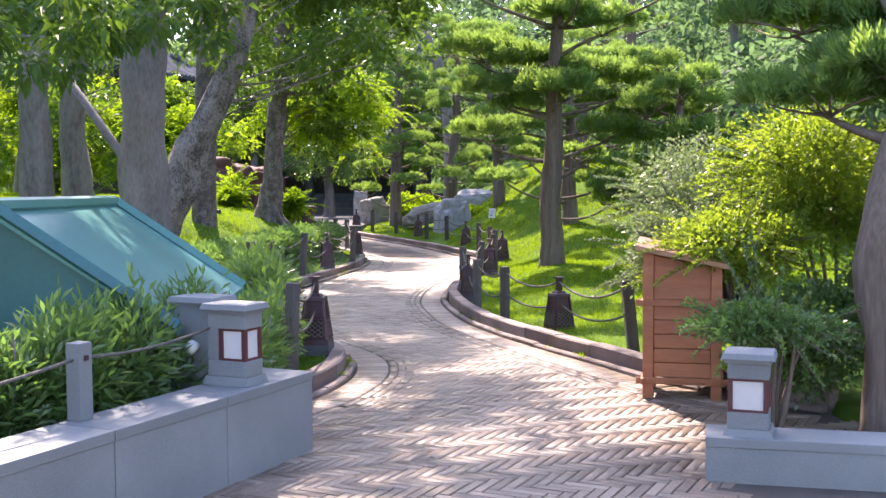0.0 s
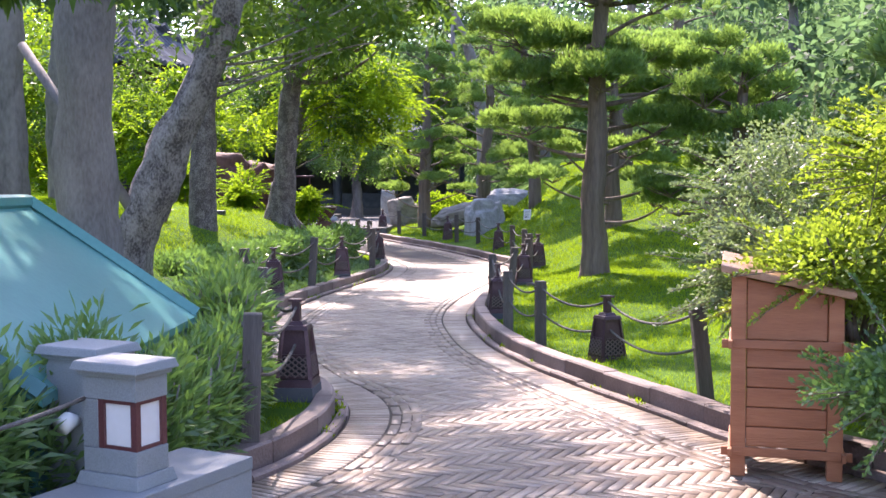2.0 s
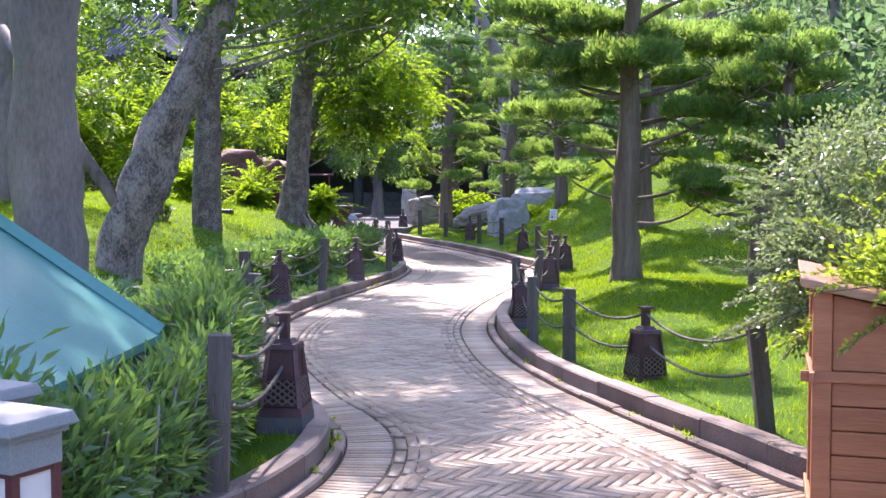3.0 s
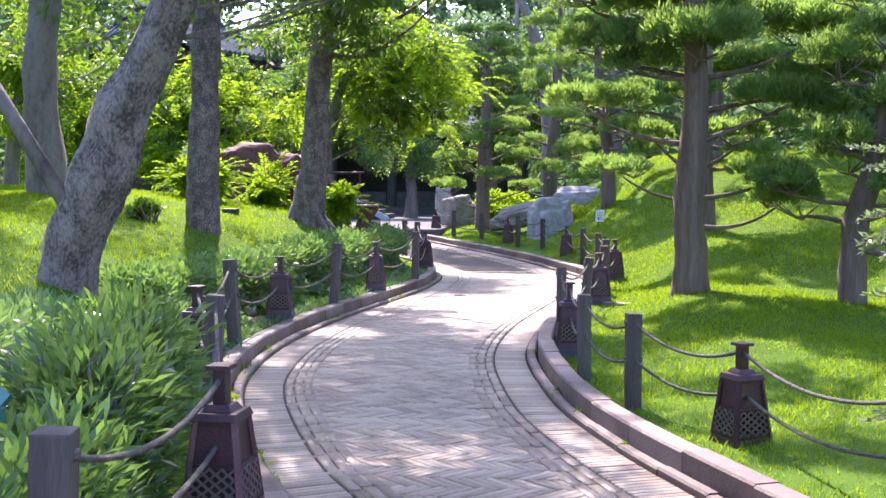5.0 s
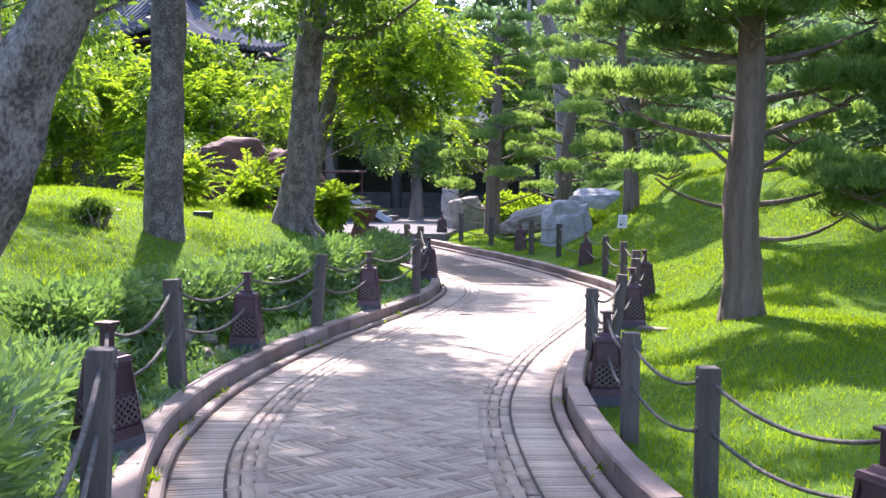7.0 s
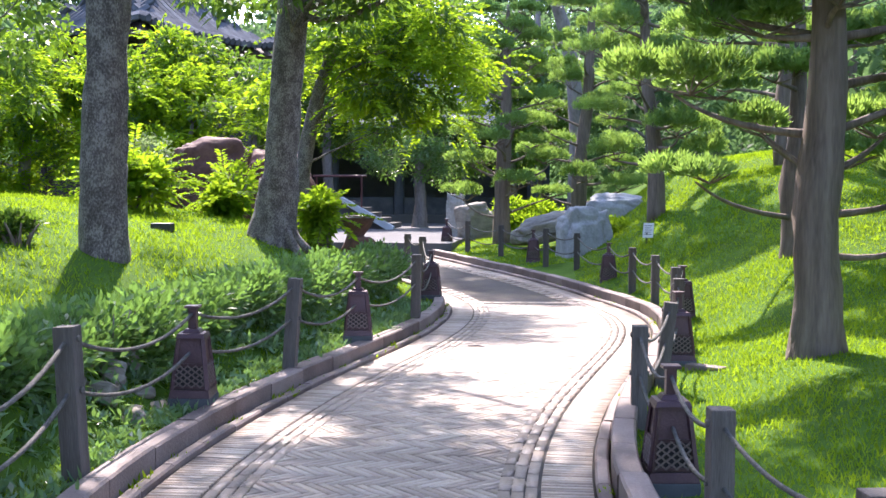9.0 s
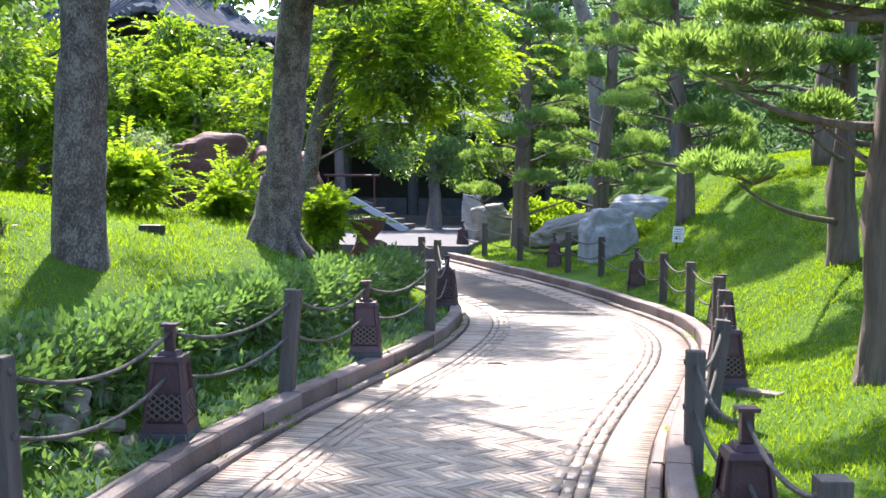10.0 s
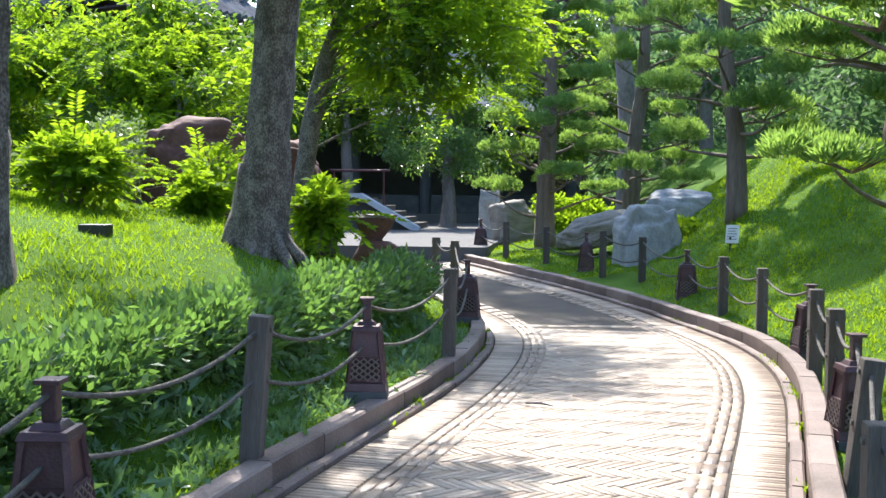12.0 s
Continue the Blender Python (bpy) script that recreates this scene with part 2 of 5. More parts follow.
def leaves(centres, along, length, width, droop=0.0):
    """A rhombic leaf at each centre, pointing along; returns verts and quads."""
    n = len(centres)
    along = unit(along)
    side = unit(np.cross(along, unit(rng.normal(size=(n, 3)))))
    length = np.broadcast_to(np.asarray(length, float).reshape(-1, 1), (n, 1)) * rng.uniform(0.7, 1.25, (n, 1))
    width = np.broadcast_to(np.asarray(width, float).reshape(-1, 1), (n, 1)) * rng.uniform(0.8, 1.2, (n, 1))
    mid = centres + along * length * 0.45
    tip = centres + along * length + np.array((0, 0, -1.0)) * droop * length
    v = np.stack([centres, mid + side * width / 2, tip, mid - side * width / 2], 1).reshape(-1, 3)
    return v, np.arange(4 * n).reshape(-1, 4)


def merge(chunks):
    vs, fs, k = [], [], 0
    for v, f in chunks:
        vs.append(v)
        fs.append(f + k)
        k += len(v)
    return np.concatenate(vs), np.concatenate(fs)


def tube(pts, radii, sides=8, rough=0.0, seed=0, bm=None):
    """A tapered limb through pts, with uneven girth."""
    bm = bm or bmesh.new()
    pts = [Vector(p) for p in pts]
    rings = []
    for i, p in enumerate(pts):
        d = (pts[min(i + 1, len(pts) - 1)] - pts[max(i - 1, 0)]).normalized()
        a = d.cross(Vector((0.31, 0.95, 0.05))).normalized()
        b = d.cross(a)
        ring = []
        for k in range(sides):
            w = 2 * math.pi * k / sides
            o = a * math.cos(w) + b * math.sin(w)
            r = radii[i] * (1 + rough * noise.noise((p + o * 0.8) * 2.2 + Vector((seed, 0, 0))) + 0.5 * rough * noise.noise((p + o) * 6 + Vector((0, seed, 0))))
            ring.append(bm.verts.new(p + o * r))
        rings.append(ring)
    for r0, r1 in zip(rings, rings[1:]):
        for k in range(sides):
            bm.faces.new((r0[k], r0[(k + 1) % sides], r1[(k + 1) % sides], r1[k]))
    bm.faces.new(rings[-1])
    bm.faces.new(rings[0][::-1])
    return bm


def spline(keys, n):
    """n points along a smooth line through keys (rows of numbers)."""
    keys = np.asarray(keys, float)
    out = []
    for s in np.linspace(0, len(keys) - 1, n):
        i = min(int(s), len(keys) - 2)
        u = s - i
        p0, p1, p2, p3 = keys[max(i - 1, 0)], keys[i], keys[i + 1], keys[min(i + 2, len(keys) - 1)]
        out.append(0.5 * (2 * p1 + (p2 - p0) * u + (2 * p0 - 5 * p1 + 4 * p2 - p3) * u * u + (3 * p1 - p0 - 3 * p2 + p3) * u ** 3))
    return np.array(out)


# ---------- plan: kerbs, ground heights ----------
KERB_L = [(-1.55, 6.4), (-1.18, 7.0), (-0.93, 7.5), (-0.79, 8.1), (-0.77, 8.6), (-0.83, 9.05), (-1.0, 9.5), (-1.28, 10.05), (-1.62, 10.9), (-1.95, 11.9), (-2.14, 12.8), (-2.24, 14.0),
          (-2.20, 15.3), (-2.07, 16.6), (-1.86, 17.9), (-1.68, 19.0), (-1.56, 20.2), (-1.54, 21.4), (-1.66, 22.5), (-2.0, 23.7), (-2.7, 25.0), (-3.8, 26.2), (-5.4, 27.2), (-7.4, 28.0)]
KERB_R = [(2.6, 6.9), (2.1, 7.45), (1.68, 8.1), (1.42, 8.75), (1.16, 9.35), (0.92, 9.95), (0.63, 10.75), (0.37, 11.7), (0.20, 12.8), (0.11, 13.8), (0.13, 14.8), (0.24, 15.9), (0.42, 17.0),
          (0.66, 18.3), (0.84, 19.4), (0.93, 20.5), (0.88, 21.6), (0.66, 22.7), (0.30, 23.9), (-0.22, 25.2), (-0.85, 26.5), (-1.5, 27.7), (-2.15, 28.9), (-2.75, 30.1), (-2.95, 31.2), (-2.6, 32.4), (-1.9, 33.3), (-0.8, 34.0)]
line_l = spline(KERB_L, 240)
line_r = spline(KERB_R, 240)


def rise(y):
    """The path climbs a little towards the far square."""
    s = np.clip((np.asarray(y, float) - 23.5) / 14.5, 0, 1)
    return 0.47 * s


def xl(y):
    return np.interp(y, line_l[:, 1], line_l[:, 0])


def xr(y):
    return np.interp(y, line_r[:, 1], line_r[:, 0])


def away(p, line):
    """Distance of points p (n, 2) from a line of points."""
    out = np.empty(len(p))
    for i in range(0, len(p), 4000):
        d = p[i:i + 4000, None, :] - line[None, ::4]
        out[i:i + 4000] = np.sqrt((d ** 2).sum(-1)).min(1)
    return out


def lawn_height(x, y):
    """Height of the lawns beside the path."""
    x, y = np.atleast_1d(np.asarray(x, float)), np.atleast_1d(np.asarray(y, float))
    p = np.stack([x, y], 1)
    dl, dr = away(p, line_l), away(p, line_r)
    left = x < (xl(y) + xr(y)) / 2
    bump = 0.05 * np.sin(1.7 * x + 0.6 * y) * np.sin(0.9 * y - 0.5 * x)
    near = np.clip((y - 8.5) / 4.0, 0, 1)
    far = 1 - 0.75 * np.clip((y - 21.5) / 5.0, 0, 1)
    zl = 0.10 + (1.32 * (1 - np.exp(-np.maximum(0, dl - 0.45) / 1.35)) + bump * np.clip(dl, 0, 1)) * near * far
    zl = zl * np.where(y < 8.5, 0.4, 1)
    hump = 0.13 * np.exp(-((x - 1.95) / 1.0) ** 2 - ((y - 16.0) / 1.6) ** 2)
    far_r = np.clip((y - 17.5) / 8.5, 0.0, 1)
    dip = 1 - np.clip((y - 22) / 4, 0, 1) * 0.85 * (1 - np.clip((x - 0.2) / 2.2, 0, 1))
    edge = np.interp(y, (7.5, 9.0, 13.0, 18.0, 24.0), (0.04, 0.0, -0.05, 0.03, 0.08))
    zr = edge + np.clip((y - 7.5) / 3, 0, 1) * ((0.24 + 1.95 * far_r) * dip * (1 - np.exp(-np.maximum(0, dr - 0.35) / 2.3)) + 1.2 * bump * np.clip(dr, 0, 1) + hump * np.clip(dr - 0.2, 0, 1))
    zr = np.where(y < 7.5, 0.04, zr)
    return np.where(left, zl, zr) + rise(y)


def ground_z(x, y):
    return float(lawn_height(x, y)[0])


# ---------- ground, path base, kerbs ----------
def grid_axis(a, b, fine_a, fine_b, fine, coarse):
    return np.unique(np.concatenate([np.arange(a, fine_a, coarse), np.arange(fine_a, fine_b, fine), np.arange(fine_b, b + coarse, coarse)]))


def build_ground():
    gx = grid_axis(-90, 90, -9, 9, 0.16, 4.0)
    gy = grid_axis(-40, 140, 4, 36, 0.16, 4.0)
    X, Y = np.meshgrid(gx, gy)
    x, y = X.ravel(), Y.ravel()
    z = lawn_height(np.clip(x, -14, 14), np.clip(y, 0, 60))
    inside = (x > xl(y) - 0.05) & (x < xr(y) + 0.05) & (y > 6.3) & (y < 33)
    z = np.where(inside, rise(y) - 0.16, z)
    z = np.where((y <= 6.3), -0.12, z)
    z = np.where((y > 31.5) & (x < -2.2) & (y <= 60), rise(y) - 0.10, z)
    nx, ny = len(gx), len(gy)
    idx = np.arange(nx * ny).reshape(ny, nx)
    f = np.stack([idx[:-1, :-1], idx[:-1, 1:], idx[1:, 1:], idx[1:, :-1]], -1).reshape(-1, 4)
    ob = mesh_np("ground", np.stack([x, y, z], 1), f, M_TURF, smooth=True)
    return tagged(ob, "green mown lawn swelling into mounds beside the path", "lawn", kind="structure")


def strip_mesh(name, ys, xa, xb, dz, mat, thick=0.12):
    """A slab between two lines xa(y), xb(y), following the climb."""
    n = len(ys)
    z = rise(ys) + dz
    top_a, top_b = np.stack([xa, ys, z], 1), np.stack([xb, ys, z], 1)
    low = np.array((0, 0, -thick))
    v = np.concatenate([top_a, top_b, top_a + low, top_b + low])
    i = np.arange(n - 1)
    f = np.concatenate([np.stack([i, i + n, i + n + 1, i + 1], 1), np.stack([i + 2 * n, i, i + 1, i + 1 + 2 * n], 1), np.stack([i + n, i + 3 * n, i + 1 + 3 * n, i + n + 1], 1)])
    return mesh_np(name, v, f, mat)


build_ground()
ys = np.linspace(6.0, 32.5, 300)
path_base = tagged(strip_mesh("path", ys, xl(ys) + 0.02, xr(ys) - 0.02, -0.009, M_JOINT), "winding garden path paved with worn narrow clay bricks", "path", kind="structure")
entry_base = link_bm("pavement", box(-6, 6, -6, 6.6, -0.2, -0.011), M_JOINT)
tagged(entry_base, "brick paved forecourt before the garden path", "pavement", kind="structure")
# far square
far_square = link_bm("plaza", box(-40, -2.3, 30.0, 60, 0.20, 0.462), M_PLAZA)
tagged(far_square, "pale paved square at the end of the path", "pavement", kind="structure")


def kerb(name, line, sign, label):
    """A row of kerb stones, with a lower gutter row towards the path; sign: side away from the path."""
    base = empty(name, Matrix(), label, "kerb")
    base["kind"] = "structure"
    line = np.asarray(line)
    seg = np.r_[0, np.cumsum(np.linalg.norm(np.diff(line, axis=0), axis=1))]
    for row, (off0, off1, top, step) in enumerate(((0.0, 0.135, 0.14, 0.62), (-0.085, -0.012, 0.032, 0.48))):
        count = int(seg[-1] / step)
        edges = np.linspace(0, seg[-1], count + 1)
        for a, b in zip(edges, edges[1:]):
            ss = np.linspace(a + 0.003, b - 0.003, 4)
            px, py = np.interp(ss, seg, line[:, 0]), np.interp(ss, seg, line[:, 1])
            tx, ty = np.gradient(px), np.gradient(py)
            k = np.hypot(tx, ty)
            nx, ny = ty / k * sign, -tx / k * sign
            jig = rng.normal(0, 0.003)
            bm = bmesh.new()
            prof = ((off0, -0.14), (off0, top - 0.012), (off0 + 0.012, top), (off1 - 0.012, top), (off1, top - 0.012), (off1, -0.14))
            rings = []
            for i in range(4):
                z = float(rise(py[i]))
                rings.append([bm.verts.new((px[i] + nx[i] * (o + jig), py[i] + ny[i] * (o + jig), z + h + (jig if h > 0 else 0))) for o, h in prof])
            for r0, r1 in zip(rings, rings[1:]):
                for q in range(5):
                    bm.faces.new((r0[q], r0[q + 1], r1[q + 1], r1[q]))
            bm.faces.new(rings[0][::-1])
            bm.faces.new(rings[-1])
            bmesh.ops.recalc_face_normals(bm, faces=bm.faces)
            part("kerb_stone", bm, M_KERB, base)
    return base


kerb("kerb_1", line_l, -1, "two-stepped weathered reddish stone kerb along the lawn")
kerb("kerb_2", line_r, 1, "two-stepped weathered stone kerb curving round the lawn")


# ---------- walls, lanterns and the bin at the entrance ----------
def rot_z(a):
    return Matrix.Rotation(radians(a), 4, 'Z')


def stone_lantern(m, label, glass=True, a=0.15, b=0.15, high=0.42, corner=False):
    """A granite pier with cap. glass: lit windows all round; corner: windows on two faces only, meeting at the front corner."""
    t = empty("stone_lantern" if glass else "stone_pillar", m, label, "lantern" if glass else "pillar")
    part("foot", frustum(a + 0.012, b + 0.012, a, b, 0.0, 0.045, 0.004), M_GRANITE, t)
    if glass:
        part("lower_block", box(-a + 0.01, a - 0.01, -b + 0.01, b - 0.01, 0.045, 0.13, 0.004), M_GRANITE, t)
        left = -a * 0.30 if corner else -a + 0.025
        back = b - 0.025
        if corner:
            part("side_block", box(-a + 0.01, left - 0.012, -b + 0.01, b - 0.01, 0.131, 0.299, 0.003), M_GRANITE, t)
        fr = bmesh.new()
        for x in (left, a - 0.025):
            for y in (-b + 0.025, back):
                box(x - 0.012, x + 0.012, y - 0.012, y + 0.012, 0.13, 0.30, 0, fr)
        for z in (0.136, 0.294):
            for y in (-b + 0.025, back):
                box(left + 0.012, a - 0.037, y - 0.009, y + 0.009, z - 0.006, z + 0.006, 0, fr)
            for x in (left, a - 0.025):
                box(x - 0.009, x + 0.009, -b + 0.037, back - 0.012, z - 0.006, z + 0.006, 0, fr)
        casing = part("window_frame", fr, M_REDWOOD, t, "dark red timber frame")
        for y in (-b + 0.028, back - 0.003):
            part("pane", box(left + 0.012, a - 0.037, y - 0.003, y + 0.003, 0.142, 0.288), M_PANE, casing, "milky white pane")
        for x in (left + 0.003, a - 0.028):
            part("pane", box(x - 0.003, x + 0.003, -b + 0.037, back - 0.012, 0.142, 0.288), M_PANE, casing, "milky white pane")
        part("upper_block", box(-a + 0.01, a - 0.01, -b + 0.01, b - 0.01, 0.30, high - 0.04, 0.004), M_GRANITE, t)
    else:
        part("shaft", box(-a + 0.01, a - 0.01, -b + 0.01, b - 0.01, 0.045, high - 0.04, 0.005), M_GRANITE, t)
    part("neck", box(-a - 0.002, a + 0.002, -b - 0.002, b + 0.002, high - 0.04, high - 0.022, 0.003), M_GRANITE, t)
    part("cap", frustum(a + 0.022, b + 0.022, a + 0.01, b + 0.01, high - 0.022, high + 0.012, 0.006), M_GRANITE, t)
    return t


def granite_wall(name, p0, direction, length, width, height, panels, label, side):
    """A low wall from its end corner p0 along direction; side: +1 if the wall's body lies left of that line."""
    ang = math.degrees(math.atan2(direction[1], direction[0]))
    t = empty(name, Matrix.Translation((*p0, 0)) @ rot_z(ang), label, "wall")
    y0, y1 = (0, width) if side > 0 else (-width, 0)
    step = length / panels
    for i in range(panels):
        part("wall_panel", box(i * step + 0.003, (i + 1) * step - 0.003, y0 + 0.006, y1 - 0.006, -0.13, height - 0.05, 0.004), M_GRANITE, t)
        part("coping_stone", box(i * step + 0.003, (i + 1) * step - 0.003, y0, y1, height - 0.05, height, 0.005), M_GRANITE, t)
    return t


WALL_Z = 0.45
wl_dir = Vector((-0.42, -0.907)).normalized()
granite_wall("granite_wall", (-0.70, 5.93), wl_dir, 5.6, 0.34, WALL_Z, 7, "low smooth grey granite wall with coping beside the entrance", -1)
granite_wall("granite_wall", (1.36, 5.24), Vector((0.97, -0.24)).normalized(), 3.0, 0.30, 0.22, 3, "low grey granite kerb wall by the bin", 1)
stone_lantern(Matrix.Translation((-1.07, 5.58, WALL_Z)) @ rot_z(-24), "square grey granite lantern with white corner panes on the wall", a=0.13, b=0.09, high=0.42, corner=True)
pillar = stone_lantern(Matrix.Translation((-1.31, 5.88, 0.0)) @ rot_z(-24), "plain square grey granite pillar with cap behind the wall", False, 0.135, 0.10, 0.88)
stone_lantern(Matrix.Translation((1.61, 5.34, 0.21)) @ rot_z(-20), "square grey granite lantern with white panes on the low wall", a=0.112, b=0.112, high=0.42)


part("spot_lamp", tube([(0.03, -0.095, 0.62), (0.03, -0.135, 0.625), (0.03, -0.175, 0.61)], [0.02, 0.036, 0.034], 10), M_SIGN, pillar, "small white spot lamp", True)


def wall_post(m, label):
    t = empty("granite_bollard", m, label, "bollard")
    part("shaft", box(-0.04, 0.04, -0.04, 0.04, 0, 0.35, 0.004), M_GRANITE, t)
    part("eyelet", box(-0.05, 0.05, -0.012, 0.012, 0.27, 0.295, 0.004), M_IRON, t, "dark iron rope eyelet")
    return t


wall_post(Matrix.Translation((-1.60, 4.70, WALL_Z)) @ rot_z(-24), "slim square granite bollard standing on the wall")


def rope(p0, p1, sag, label="slack grey rope hanging between the fence posts", radius=0.011):
    n = 14
    u = np.linspace(0, 1, n)
    p = np.outer(1 - u, p0) + np.outer(u, p1)
    p[:, 2] -= sag * 4 * u * (1 - u)
    ob = link_bm("rope", tube(p, [radius] * n, 6), M_ROPE, smooth=True)
    return tagged(ob, label, "rope", "fence ropes")


rope((-1.60, 4.70, WALL_Z + 0.28), (-1.20, 5.56, WALL_Z + 0.30), 0.03, "thin pale rope strung along the granite wall", 0.008)
rope((-1.60, 4.70, WALL_Z + 0.28), (-2.35, 3.08, WALL_Z + 0.26), 0.05, "thin pale rope strung along the granite wall", 0.008)


def litter_cabinet(m):
    t = empty("wooden_cabinet", m, "orange-stained slatted wooden cabinet on short legs with a sloping lid", "cabinet")
    w, d, hl, hr = 0.54, 0.46, 1.035, 0.925       # the top falls from its tall side to its low side
    fall = (hr - hl) / w

    def cut(bm):
        for v in bm.verts:
            if v.co.z > 0.85:
                v.co.z += fall * v.co.x
        return bm

    for sx in (0, 1):
        for sy in (0, 1):
            x, y = sx * (w - 0.075), sy * (d - 0.075)
            part("leg", cut(box(x, x + 0.075, y, y + 0.075, 0, hl, 0.006)), M_CEDAR, t)
    zs = [0.15, 0.255, 0.355, 0.455, 0.555, 0.655]
    for z0, z1 in zip(zs, zs[1:]):
        part("slat", box(0.077, w - 0.077, 0.014, 0.034, z0 + 0.003, z1 - 0.003, 0.004), M_CEDAR, t)
        part("slat", box(0.014, 0.034, 0.077, d - 0.077, z0 + 0.003, z1 - 0.003, 0.004), M_CEDAR, t)
        part("slat", box(w - 0.034, w - 0.014, 0.077, d - 0.077, z0 + 0.003, z1 - 0.003, 0.004), M_CEDAR, t)
    part("front_panel", cut(box(0.077, w - 0.077, 0.02, 0.04, 0.70, hl - 0.012, 0.004)), M_CEDAR, t)
    part("side_panel", cut(box(0.02, 0.04, 0.077, d - 0.077, 0.70, hl - 0.012, 0.004)), M_CEDAR, t)
    part("side_panel", cut(box(w - 0.04, w - 0.02, 0.077, d - 0.077, 0.70, hl - 0.012, 0.004)), M_CEDAR, t)
    part("back_panel", cut(box(0.077, w - 0.077, d - 0.04, d - 0.02, 0.15, hl - 0.012, 0.004)), M_CEDAR, t)
    for z in (0.105, 0.655):
        part("rail", box(-0.045, w + 0.045, -0.008, 0.010, z, z + 0.045, 0.004), M_CEDAR, t)
        part("rail", box(-0.012, 0.008, -0.05, d + 0.05, z + 0.001, z + 0.044, 0.004), M_CEDAR, t)
        part("rail", box(w - 0.008, w + 0.012, -0.05, d + 0.05, z + 0.001, z + 0.044, 0.004), M_CEDAR, t)
    lid = bmesh.new()
    tilt = Matrix(((1, 0, 0, 0), (0, 1, 0, 0), (fall, 0.07, 1, hl), (0, 0, 0, 1)))
    for k in range(3):
        y0 = -0.06 + k * (d + 0.10) / 3
        box(-0.05, w + 0.05, y0 + 0.002, y0 + (d + 0.10) / 3 - 0.002, 0.004, 0.04, 0.005, lid, tilt)
    part("lid", lid, M_LID, t, "tan boarded lid sloping to one side")
    return t


litter_cabinet(Matrix.Translation((1.44, 7.33, 0)) @ rot_z(-14))


def teal_roof():
    t = empty("kiosk_roof", Matrix.Translation((-2.43, 6.85, 0)) @ rot_z(2.3), "teal painted sheet-metal gable roof with raised edges", "roof")
    y0, y1, run, z1, z0 = -1.22, 1.22, 0.98, 1.39, 0.73
    bm = bmesh.new()
    for s in (1, -1):
        v = [bm.verts.new(p) for p in ((0, y0, z1), (s * run, y0, z0), (s * run, y1, z0), (0, y1, z1))]
        w = [bm.verts.new((p.co.x, p.co.y, p.co.z - 0.04)) for p in v]
        bm.faces.new(v if s > 0 else v[::-1])
        bm.faces.new(w[::-1] if s > 0 else w)
        for i in range(4):
            bm.faces.new((v[i], v[(i + 1) % 4], w[(i + 1) % 4], w[i]))
    bmesh.ops.recalc_face_normals(bm, faces=bm.faces)
    part("roof_sheet", bm, M_TEAL, t)
    # the near end's trim gets the teal with shade in its colour
    for y in (y0, y1):
        for s in (1, -1):
            part("edge_trim", tube([(s * 0.02, y, z1 + 0.012), (s * run, y, z0 + 0.012)], [0.04, 0.04], 4), M_TEAL_SHADED if y == y0 else M_TEAL, t, "raised teal edge strip")
    part("ridge_cap", tube([(0, y0 - 0.02, z1 + 0.015), (0, y1 + 0.02, z1 + 0.015)], [0.045, 0.045], 6), M_TEAL, t)
    g = bmesh.new()
    a = [g.verts.new(p) for p in ((-run + 0.05, y0 + 0.05, 0.02), (run - 0.05, y0 + 0.05, 0.02), (run - 0.05, y0 + 0.05, z0), (0, y0 + 0.05, z1 - 0.05), (-run + 0.05, y0 + 0.05, z0))]
    b = [g.verts.new((p.co.x, y1 - 0.05, p.co.z)) for p in a]
    g.faces.new(a[::-1])
    g.faces.new(b)
    for i in range(5):
        g.faces.new((a[i], a[(i + 1) % 5], b[(i + 1) % 5], b[i]))
    bmesh.ops.recalc_face_normals(g, faces=g.faces)
    # shade on the gable is painted in with the darker teal
    part("gable_wall", g, M_TEAL_SHADED, t, "teal wall under the roof, darkened as in shade")
    return t


teal_roof()


# ---------- fence: lamps, posts, ropes ----------
def lattice(w0, w1, z0, z1, y0, y1):
    """Woven bars filling a tapering window."""
    bm = bmesh.new()
    n = 7
    for i in range(n):
        for j in range(n):
            u, v = (i + 0.5) / n, (j + 0.5) / n
            w = w0 + (w1 - w0) * v
            x, z, y = (2 * u - 1) * w, z0 + (z1 - z0) * v, y0 + (y1 - y0) * v
            ang = 45 if (i + j) % 2 else -45
            length, wid = 1.5 * w / n, 0.34 * w / n
            box(-length, length, -0.006, 0.002, -wid, wid, 0, bm, Matrix.Translation((x, y - 0.002 * ((i + j) % 2), z)) @ Matrix.Rotation(radians(ang), 4, 'Y'))
    return bm


